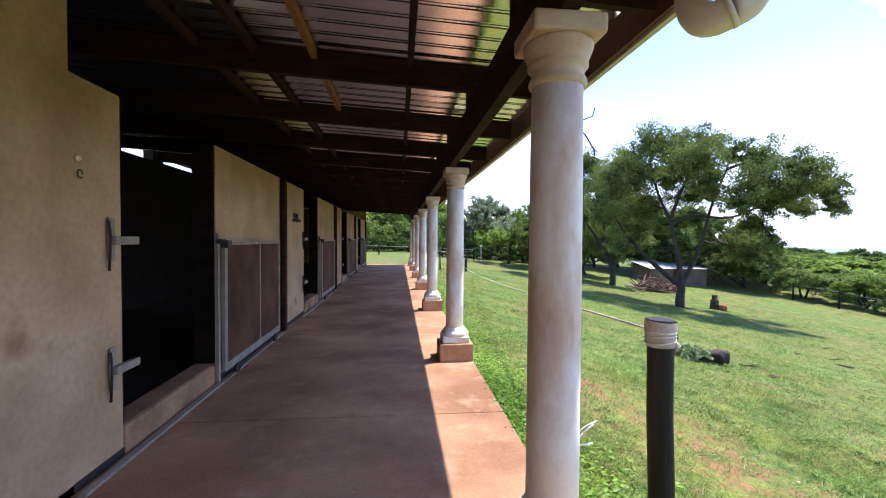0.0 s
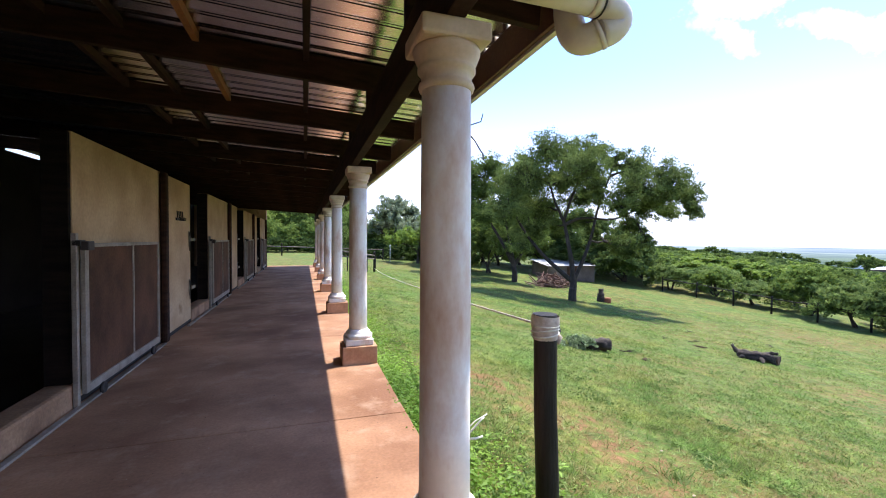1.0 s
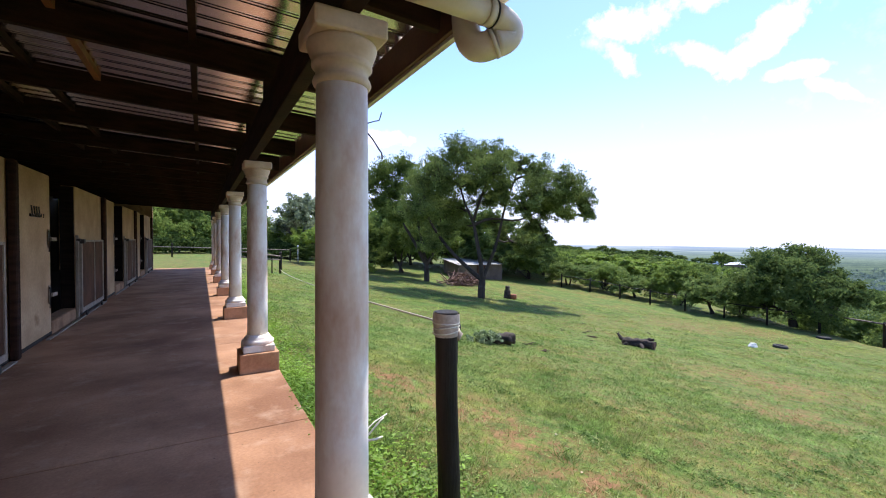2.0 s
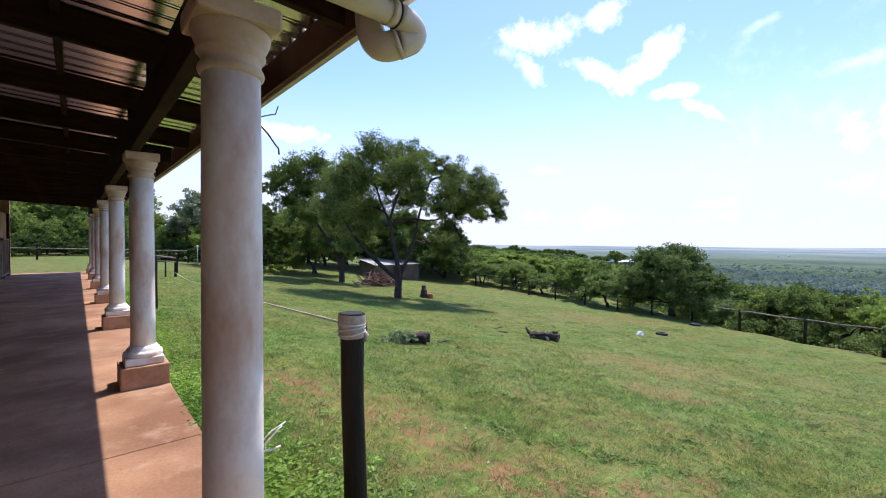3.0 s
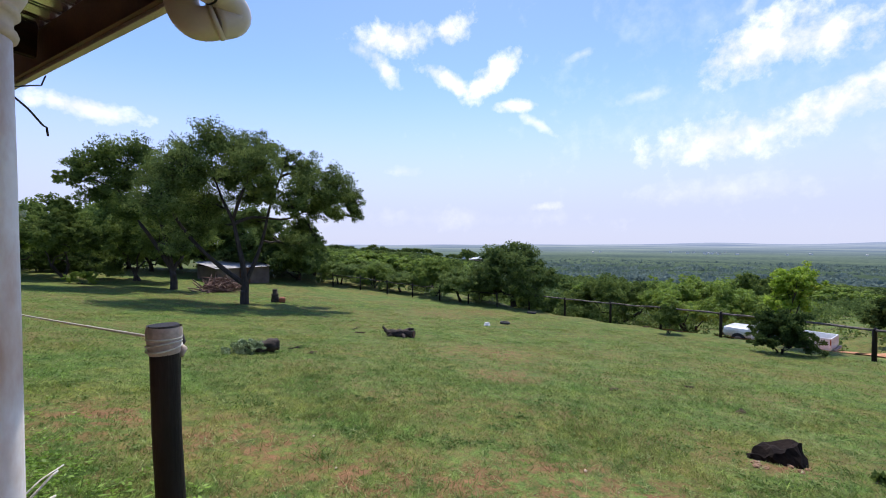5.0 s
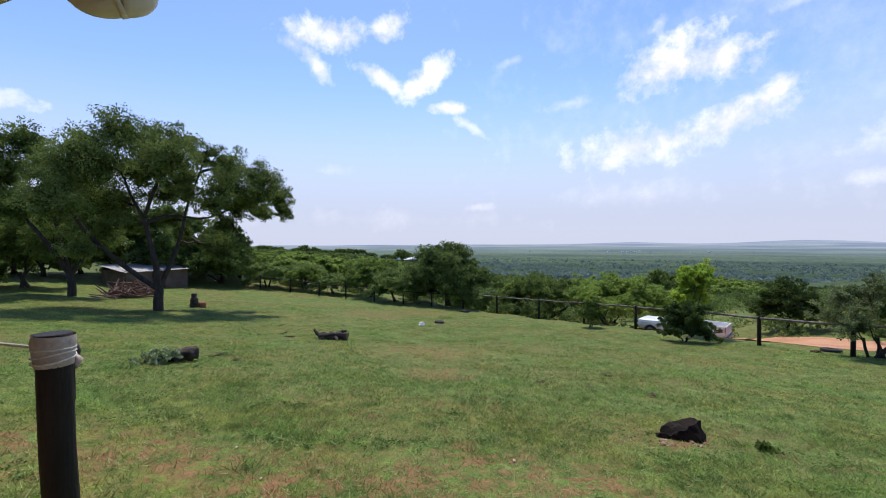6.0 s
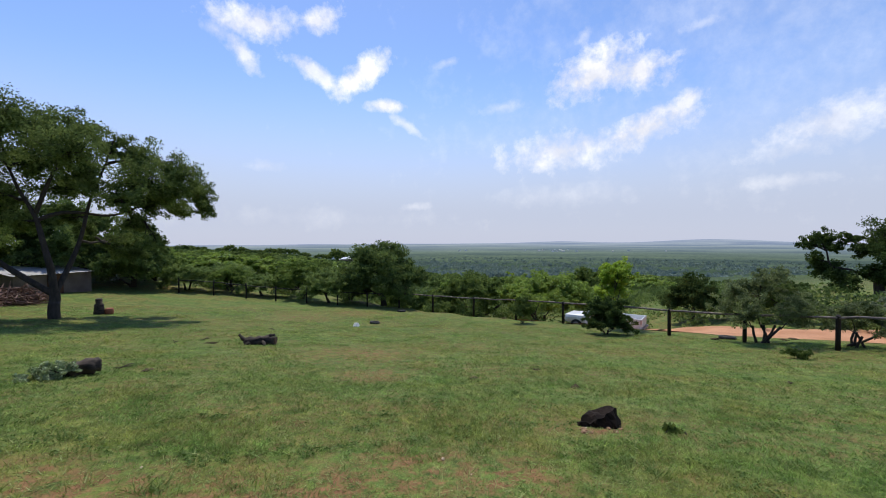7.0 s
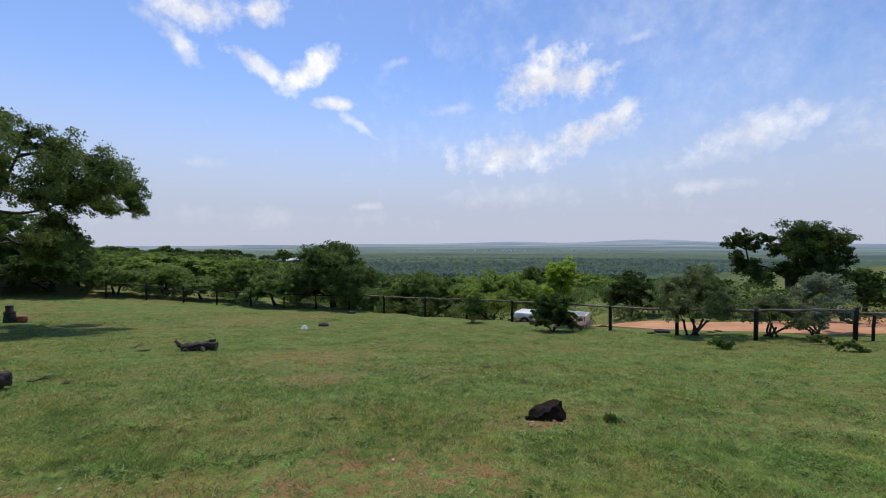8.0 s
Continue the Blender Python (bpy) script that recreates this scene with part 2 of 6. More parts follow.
    if lift != 1.0:
        tr, ms = N("ShaderNodeBsdfTranslucent"), N("ShaderNodeMixShader")
        L(col, tr.inputs["Color"])
        ms.inputs[0].default_value = 0.4
        L(p.outputs[0], ms.inputs[1])
        L(tr.outputs[0], ms.inputs[2])
        L(ms.outputs[0], nt.nodes["Material Output"].inputs["Surface"])
    return m


def plain(name, col, rough=0.5, metal=0.0):
    return material(name, col, tuple(v * 0.82 for v in col), 3.0, rough, 0.04, 90.0, metal)


def backdrop_material():
    """Far country: a glow with haze put into its colour, going from green to pale blue with distance."""
    m = bpy.data.materials.new("far_country_haze_glow")
    m.use_nodes = True
    nt = m.node_tree
    N, L = nt.nodes.new, nt.links.new
    nt.nodes.remove(nt.nodes["Principled BSDF"])
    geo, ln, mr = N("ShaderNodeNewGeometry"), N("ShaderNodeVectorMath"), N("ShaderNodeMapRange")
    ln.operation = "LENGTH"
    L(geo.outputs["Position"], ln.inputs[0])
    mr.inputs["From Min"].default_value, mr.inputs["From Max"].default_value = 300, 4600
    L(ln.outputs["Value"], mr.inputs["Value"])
    # air haze painted in by distance: paler and bluer stops
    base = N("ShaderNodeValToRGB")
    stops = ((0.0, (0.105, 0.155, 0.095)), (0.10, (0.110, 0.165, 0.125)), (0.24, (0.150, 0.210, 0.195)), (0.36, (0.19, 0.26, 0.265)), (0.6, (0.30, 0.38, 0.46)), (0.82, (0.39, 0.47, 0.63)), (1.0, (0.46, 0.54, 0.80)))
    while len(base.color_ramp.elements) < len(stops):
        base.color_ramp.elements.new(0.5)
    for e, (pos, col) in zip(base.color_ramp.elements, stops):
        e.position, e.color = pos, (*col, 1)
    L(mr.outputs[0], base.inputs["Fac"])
    mp, n1 = N("ShaderNodeMapping"), N("ShaderNodeTexNoise")
    mp.inputs["Scale"].default_value = (0.0030, 0.0013, 0.004)
    mp.inputs["Rotation"].default_value = (0, 0, radians(-10))
    L(geo.outputs["Position"], mp.inputs["Vector"])
    n1.inputs["Scale"].default_value, n1.inputs["Detail"].default_value = 1.0, 9.0
    n1.inputs["Roughness"].default_value = 0.65
    L(mp.outputs[0], n1.inputs["Vector"])
    var = N("ShaderNodeValToRGB")
    var.color_ramp.elements[0].position, var.color_ramp.elements[1].position = 0.38, 0.66
    var.color_ramp.elements[0].color, var.color_ramp.elements[1].color = (0.70, 0.76, 0.86, 1), (1.32, 1.30, 1.12, 1)
    L(n1.outputs["Fac"], var.inputs["Fac"])
    n2, v2, m2 = N("ShaderNodeTexNoise"), N("ShaderNodeValToRGB"), N("ShaderNodeMix")
    n2.inputs["Scale"].default_value, n2.inputs["Detail"].default_value, n2.inputs["Roughness"].default_value = 0.05, 8.0, 0.8
    L(geo.outputs["Position"], n2.inputs["Vector"])
    v2.color_ramp.elements[0].position, v2.color_ramp.elements[1].position = 0.36, 0.64
    v2.color_ramp.elements[0].color, v2.color_ramp.elements[1].color = (0.40, 0.46, 0.55, 1), (1.55, 1.5, 1.3, 1)
    L(n2.outputs["Fac"], v2.inputs["Fac"])
    m2.data_type, m2.blend_type = "RGBA", "MULTIPLY"
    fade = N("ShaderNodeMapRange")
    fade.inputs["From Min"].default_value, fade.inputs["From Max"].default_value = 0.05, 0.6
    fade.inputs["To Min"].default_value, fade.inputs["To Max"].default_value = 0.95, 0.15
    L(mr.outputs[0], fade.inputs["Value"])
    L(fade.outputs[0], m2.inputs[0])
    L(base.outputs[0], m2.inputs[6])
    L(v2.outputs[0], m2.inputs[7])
    mx = N("ShaderNodeMix")
    mx.data_type, mx.blend_type = "RGBA", "MULTIPLY"
    mx.inputs[0].default_value = 1.0
    L(m2.outputs[2], mx.inputs[6])
    L(var.outputs[0], mx.inputs[7])
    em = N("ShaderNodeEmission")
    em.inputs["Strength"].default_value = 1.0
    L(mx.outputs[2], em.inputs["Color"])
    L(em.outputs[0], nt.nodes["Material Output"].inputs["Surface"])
    return m


def worn_screed():
    """Red-brown screed: broad stains, trodden pale dust, small chips."""
    m = material("red_screed", (0.23, 0.110, 0.059), (0.47, 0.260, 0.152), 0.9, 0.8, 0.08, 45, c=(0.27, 0.14, 0.085), rand=0.05, grainy=0.45, spec=0.25)
    nt = m.node_tree
    N, L = nt.nodes.new, nt.links.new
    p = nt.nodes["Principled BSDF"]
    col = p.inputs["Base Color"].links[0].from_socket
    co = N("ShaderNodeNewGeometry")
    for scale, detail, lo, hi, most, tint in ((2.6, 9.0, 0.53, 0.70, 0.55, (0.50, 0.335, 0.23, 1)), (0.8, 7.0, 0.50, 0.68, 0.6, (0.15, 0.072, 0.040, 1)), (24.0, 4.0, 0.66, 0.72, 0.7, (0.10, 0.055, 0.035, 1)), (31.0, 4.0, 0.68, 0.74, 0.6, (0.55, 0.42, 0.30, 1))):
        n, mr, mx = N("ShaderNodeTexNoise"), N("ShaderNodeMapRange"), N("ShaderNodeMix")
        n.inputs["Scale"].default_value, n.inputs["Detail"].default_value, n.inputs["Roughness"].default_value = scale, detail, 0.65
        L(co.outputs["Position"], n.inputs["Vector"])
        mr.inputs["From Min"].default_value, mr.inputs["From Max"].default_value, mr.inputs["To Max"].default_value = lo, hi, most
        L(n.outputs["Fac"], mr.inputs["Value"])
        mx.data_type = "RGBA"
        L(mr.outputs[0], mx.inputs[0])
        L(col, mx.inputs[6])
        mx.inputs[7].default_value = tint
        col = mx.outputs[2]
    L(col, p.inputs["Base Color"])
    return m


M_LAWN = ground_material()
M_BLADE = ground_material("lawn_blades", 1.4)
M_FAR_HAZE = backdrop_material()
M_FLOOR = worn_screed()
M_WALL = material("tan_plaster", (0.37, 0.24, 0.135), (0.53, 0.375, 0.23), 1.5, 0.9, 0.06, 26, c=(0.32, 0.20, 0.11), grainy=0.35, spec=0.2)
M_STEP = material("worn_brick_step", (0.20, 0.105, 0.055), (0.42, 0.25, 0.14), 2.2, 0.85, 0.3, 40)
# near-black base colour carries the shade inside the stalls
M_STALL_GLOOM = material("stall_gloom", (0.020, 0.015, 0.012), (0.036, 0.027, 0.021), 2.0, 0.9, 0.2, 40)


def stained_paint():
    """White paint over concrete with brown rain and hand smears."""
    m = material("painted_concrete", (0.91, 0.83, 0.76), (0.92, 0.87, 0.83), 1.2, 0.7, 0.03, 40, grainy=0.12)
    nt = m.node_tree
    N, L = nt.nodes.new, nt.links.new
    p = nt.nodes["Principled BSDF"]
    old = p.inputs["Base Color"].links[0].from_socket
    co, mp, n1, n2 = N("ShaderNodeTexCoord"), N("ShaderNodeMapping"), N("ShaderNodeTexNoise"), N("ShaderNodeTexNoise")
    mp.inputs["Scale"].default_value, mp.inputs["Location"].default_value = (1.1, 1.1, 0.45), (0.35, 0.1, 0.25)
    L(co.outputs["Object"], mp.inputs["Vector"])
    for n, sc in ((n1, 3.4), (n2, 17.0)):
        n.inputs["Scale"].default_value, n.inputs["Detail"].default_value, n.inputs["Roughness"].default_value = sc, 6.0, 0.6
        L(mp.outputs[0], n.inputs["Vector"])
    ad, rp, mx = N("ShaderNodeMath"), N("ShaderNodeValToRGB"), N("ShaderNodeMix")
    ad.operation = "MULTIPLY_ADD"
    L(n2.outputs["Fac"], ad.inputs[0])
    ad.inputs[1].default_value = 0.25
    L(n1.outputs["Fac"], ad.inputs[2])
    rp.color_ramp.elements[0].position, rp.color_ramp.elements[1].position = 0.57, 0.80
    rp.color_ramp.elements[0].color, rp.color_ramp.elements[1].color = (0, 0, 0, 1), (0.8, 0.8, 0.8, 1)
    L(ad.outputs[0], rp.inputs["Fac"])
    mx.data_type = "RGBA"
    L(rp.outputs[0], mx.inputs[0])
    L(old, mx.inputs[6])
    mx.inputs[7].default_value = (0.60, 0.36, 0.22, 1)
    L(mx.outputs[2], p.inputs["Base Color"])
    return m


M_COLUMN = stained_paint()
M_CAPITAL = material("stained_concrete", (0.58, 0.42, 0.28), (0.74, 0.62, 0.49), 4.0, 0.8, 0.06, 50, grainy=0.2)
M_PLINTH = material("red_plaster", (0.40, 0.20, 0.105), (0.54, 0.30, 0.17), 5.0, 0.85, 0.22, 30, grainy=0.4)
M_BEAM = material("dark_stained_timber", (0.022, 0.011, 0.007), (0.046, 0.021, 0.013), 3.0, 0.8, 0.25, 40, stretch=(1, 1, 6), rand=0.15, spec=0.15)
M_JAMB = material("tarred_timber", (0.008, 0.006, 0.005), (0.020, 0.013, 0.010), 3.0, 0.85, 0.25, 40, stretch=(1, 1, 6), spec=0.12)
M_BEAM_NEW = material("orange_pine", (0.22, 0.085, 0.03), (0.32, 0.135, 0.05), 3.0, 0.6, 0.2, 40)
M_FASCIA = material("brown_fascia", (0.11, 0.045, 0.025), (0.17, 0.075, 0.04), 3.0, 0.5, 0.1, 40)
M_TRIM = plain("cream_trim", (0.74, 0.66, 0.55), 0.5)
M_SHEET = material("galvanised_sheet", (0.80, 0.77, 0.74), (0.92, 0.90, 0.88), 1.5, 0.21, 0.02, 60, metal=1.0, c=(0.62, 0.56, 0.50), grainy=0.2)
M_STEEL = material("galvanised_steel", (0.25, 0.21, 0.17), (0.36, 0.31, 0.26), 6.0, 0.65, 0.1, 60, metal=0.2, spec=0.3)
M_RUST = material("rusty_panel", (0.055, 0.026, 0.015), (0.125, 0.058, 0.032), 2.2, 0.75, 0.2, 40, spec=0.2)
M_BLACKSTEEL = material("black_steel", (0.02, 0.018, 0.017), (0.045, 0.035, 0.03), 6, 0.6, 0.1, 60)
M_PVC = material("cream_pvc", (0.72, 0.60, 0.46), (0.79, 0.71, 0.60), 2.5, 0.38, 0.01, 50, grainy=0.12)
M_RUBBER = plain("black_rubber", (0.015, 0.015, 0.015), 0.7)
M_POST = material("black_creosote", (0.010, 0.008, 0.007), (0.028, 0.020, 0.017), 4.0, 0.6, 0.4, 30, stretch=(3, 3, 0.5), spec=0.25)
M_TAPE = material("cream_tape", (0.42, 0.33, 0.26), (0.60, 0.51, 0.43), 9, 0.6, 0.3, 50)
M_ROPE = material("white_rope", (0.62, 0.58, 0.48), (0.75, 0.72, 0.64), 20, 0.8, 0.3, 90)
M_WIRE = plain("dark_wire", (0.03, 0.028, 0.03), 0.5)
M_RAIL = material("weathered_rail", (0.06, 0.046, 0.038), (0.26, 0.21, 0.18), 5, 0.8, 0.3, 30)
M_BARK = material("grey_bark", (0.030, 0.023, 0.018), (0.062, 0.047, 0.036), 5, 0.9, 0.7, 25, stretch=(2, 2, 0.6))
M_LOG = material("charred_log", (0.018, 0.013, 0.010), (0.085, 0.060, 0.045), 6, 0.9, 0.8, 26, stretch=(0.6, 2, 2))
M_LOGEND = material("cut_wood", (0.13, 0.06, 0.035), (0.20, 0.10, 0.06), 12, 0.9, 0.3, 40)
M_ROCK = material("dark_rock", (0.009, 0.007, 0.006), (0.036, 0.025, 0.020), 4, 0.95, 0.9, 20, spec=0.1)
M_CLOD = material("dry_dung", (0.045, 0.032, 0.02), (0.11, 0.08, 0.045), 9, 0.95, 0.6, 40, spec=0.1)
M_DIRT = material("red_road", (0.42, 0.19, 0.09), (0.54, 0.28, 0.15), 0.8, 0.95, 0.4, 14)
M_SHEDROOF = material("weathered_roof_sheet", (0.30, 0.29, 0.28), (0.48, 0.46, 0.44), 1.5, 0.6, 0.1, 30, metal=0.2)
M_SHEDWALL = material("shed_block", (0.10, 0.07, 0.055), (0.17, 0.125, 0.10), 1.2, 0.9, 0.3, 20)
M_WHITE = plain("white_paint", (0.80, 0.80, 0.80), 0.3)
M_GLASS = plain("dark_window", (0.02, 0.025, 0.03), 0.08)
M_WHITESTONE = material("white_stone", (0.62, 0.60, 0.56), (0.76, 0.74, 0.70), 9, 0.9, 0.5, 40)
M_BRUSH = material("dry_brushwood", (0.12, 0.062, 0.045), (0.27, 0.165, 0.13), 4, 0.9, 0.4, 30)
M_STUMP_RED = material("red_clay_pot", (0.26, 0.075, 0.04), (0.34, 0.12, 0.06), 6, 0.8, 0.3, 30)
F_MAIN = foliage("olive_leaves", (0.055, 0.085, 0.024), (0.27, 0.34, 0.10), 0.82, 0.3)
F_DARK = foliage("dark_leaves", (0.035, 0.062, 0.018), (0.125, 0.175, 0.048), 0.82, 0.33)
F_MID = foliage("mid_leaves", (0.060, 0.098, 0.024), (0.24, 0.31, 0.08), 0.82, 0.33)
F_LIGHT = foliage("acacia_leaves", (0.15, 0.23, 0.035), (0.32, 0.42, 0.085), 0.6, 0.5)
F_BRIGHT = foliage("bright_leaves", (0.22, 0.34, 0.03), (0.46, 0.58, 0.085), 0.55, 0.5)
F_GREY = foliage("grey_green_leaves", (0.13, 0.17, 0.09), (0.36, 0.41, 0.26), 0.55, 0.45)
F_WOODS = foliage("bush_leaves", (0.050, 0.086, 0.026), (0.23, 0.30, 0.085), 0.9, 0.4, 0.13)
F_GRASS = foliage("lawn_weed_leaves", (0.080, 0.145, 0.026), (0.22, 0.31, 0.085), 0.75, 0.35, 2.5)
F_CLOVER = foliage("clover_leaves", (0.13, 0.23, 0.045), (0.26, 0.36, 0.10), 0.7, 0.4)
F_WEED = foliage("weed_leaves", (0.13, 0.25, 0.03), (0.34, 0.52, 0.085), 0.5, 0.5)
F_THORN = foliage("thorn_leaves", (0.085, 0.115, 0.042), (0.25, 0.30, 0.12), 0.6, 0.5)
# mid leaves lightened: haze and backlight put into the colour
F_ROW = foliage("fence_row_leaves_hazed", (0.10, 0.155, 0.042), (0.32, 0.40, 0.13), 0.82, 0.45)
F_PALE = foliage("pale_leaves", (0.14, 0.21, 0.07), (0.56, 0.63, 0.38), 0.5, 0.3, 9.0)
# leaf green shifted to blue-grey: distance haze put into the base colour
F_VALLEY_HAZE = foliage("valley_leaves_haze_tint", (0.135, 0.185, 0.160), (0.22, 0.28, 0.235), 0.9, 0.4, 0.02)
F_TUFT = foliage("tuft_blades", (0.085, 0.15, 0.026), (0.20, 0.28, 0.07), 0.6, 0.35)
F_ROUND = foliage("dense_leaves", (0.056, 0.096, 0.028), (0.21, 0.275, 0.082), 0.82, 0.36)
F_DRY = foliage("dry_blades", (0.17, 0.24, 0.06), (0.40, 0.44, 0.17), 0.7, 0.3)
F_HEDGE = foliage("hedge_leaves", (0.10, 0.16, 0.032), (0.29, 0.37, 0.095), 0.8, 0.42)

# ---- building tools ----


def thing(name, x, y, z, label, category, group="", rz=0.0, kind=""):
    ob = new(name)
    ob.matrix_basis = pose(x, y, z, 0, 0, rz)
    return tagged(ob, label, category, group, kind)


def part(name, bm, mat, parent=None, label=""):
    me = bpy.data.meshes.new(name)
    bm.to_mesh(me)
    bm.free()
    me.materials.append(mat)
    ob = new(name, me)
    ob.parent = parent
    return tagged(ob, label) if label else ob


def raw(name, verts, faces, mat, parent=None, smooth=False, label=""):
    """A mesh from arrays; faces all of one size."""
    me = bpy.data.meshes.new(name)
    v, f = np.asarray(verts, dtype=np.float32), np.asarray(faces, dtype=np.int32)
    k = f.shape[1]
    me.vertices.add(len(v))
    me.vertices.foreach_set("co", v.ravel())
    me.loops.add(f.size)
    me.loops.foreach_set("vertex_index", f.ravel())
    me.polygons.add(len(f))
    me.polygons.foreach_set("loop_start", np.arange(0, f.size, k, dtype=np.int32))
    if smooth:
        me.polygons.foreach_set("use_smooth", np.ones(len(f), dtype=bool))
    me.update(calc_edges=True)
    me.materials.append(mat)
    ob = new(name, me)
    ob.parent = parent
    return tagged(ob, label) if label else ob


def box(x0, x1, y0, y1, z0, z1, bevel=0.0, bm=None):
    out = bm or bmesh.new()
    r = bmesh.ops.create_cube(out, size=1.0)
    bmesh.ops.scale(out, vec=(x1 - x0, y1 - y0, z1 - z0), verts=r["verts"])
    bmesh.ops.translate(out, vec=((x0 + x1) / 2, (y0 + y1) / 2, (z0 + z1) / 2), verts=r["verts"])
    if bevel:
        edges = list({e for v in r["verts"] for e in v.link_edges})
        bmesh.ops.bevel(out, geom=edges, offset=bevel, segments=2, affect="EDGES", profile=0.5)
    return out


def lathe(profile, n=28, bm=None):
    """A turned body from (radius, height) rows."""
    out = bm or bmesh.new()
    rings = []
    for r, z in profile:
        rings.append([out.verts.new((r * math.cos(2 * math.pi * k / n), r * math.sin(2 * math.pi * k / n), z)) for k in range(n)])
    for a, b in zip(rings, rings[1:]):
        for k in range(n):
            f = out.faces.new((a[k], a[(k + 1) % n], b[(k + 1) % n], b[k]))
            f.smooth = True
    out.faces.new(list(reversed(rings[0])))
    out.faces.new(rings[-1])
    return out


def tube_arrays(points, radii, n=6):
    """Vertices and quads of a tube along points."""
    pts = [Vector(p) for p in points]
    vs, fs = [], []
    side = None
    for i, p in enumerate(pts):
        d = (pts[min(i + 1, len(pts) - 1)] - pts[max(i - 1, 0)]).normalized()
        if side is None:
            side = d.cross(Vector((0.31, 0.27, 0.91))).normalized()
        side = (side - d * side.dot(d)).normalized()
        oth = d.cross(side)
        for k in range(n):
            a = 2 * math.pi * k / n
            vs.append(p + (side * math.cos(a) + oth * math.sin(a)) * radii[i])
        if i:
            b = (i - 1) * n
            for k in range(n):
                fs.append((b + k, b + (k + 1) % n, b + n + (k + 1) % n, b + n + k))
    return vs, fs


def tube(name, points, radii, mat, parent=None, n=10, label="", caps=True):
    vs, fs = tube_arrays(points, radii, n)
    bm = bmesh.new()
    bv = [bm.verts.new(v) for v in vs]
    for f in fs:
        bm.faces.new([bv[i] for i in f]).smooth = True
    if caps:
        bm.faces.new(list(reversed(bv[:n])))
        bm.faces.new(bv[-n:])
    return part(name, bm, mat, parent, label)


def arc_points(points, steps=8):
    """A smooth line through corner points: quadratic bends between the mid-points."""
    p = [Vector(q) for q in points]
    out = [p[0]]
    for i in range(1, len(p) - 1):
        a, b = (p[i - 1] + p[i]) / 2 if i > 1 else p[0].lerp(p[1], 0.5), (p[i] + p[i + 1]) / 2
        for k in range(steps + 1):
            t = k / steps
            out.append(a * (1 - t) ** 2 + p[i] * 2 * t * (1 - t) + b * t * t)
    out.append(p[-1])
    return out


def leaves(rng, centres, radii, count, size, flat=0.7, lie=1.0):
    """Rhombic leaves strewn round centres; returns vertices and quads."""
    c, r = np.asarray(centres), np.asarray(radii)
    pick = rng.integers(0, len(c), count)
    d = rng.normal(size=(count, 3))
    d /= np.linalg.norm(d, axis=1)[:, None]
    d *= (rng.random(count) ** 0.5)[:, None]
    d[:, 2] *= flat
    p = c[pick] + d * r[pick][:, None]
    a = rng.normal(size=(count, 3))
    a /= np.linalg.norm(a, axis=1)[:, None]
    b = np.cross(a, rng.normal(size=(count, 3)))
    b /= np.linalg.norm(b, axis=1)[:, None]
    a[:, 2] *= lie
    b[:, 2] *= lie
    s = size * (0.6 + 0.8 * rng.random(count))[:, None]
    a, b = a * s, b * s * 0.5
    v = np.stack((p - a, p - b, p + a, p + b), axis=1).reshape(-1, 3)
    return v, np.arange(count * 4).reshape(-1, 4)


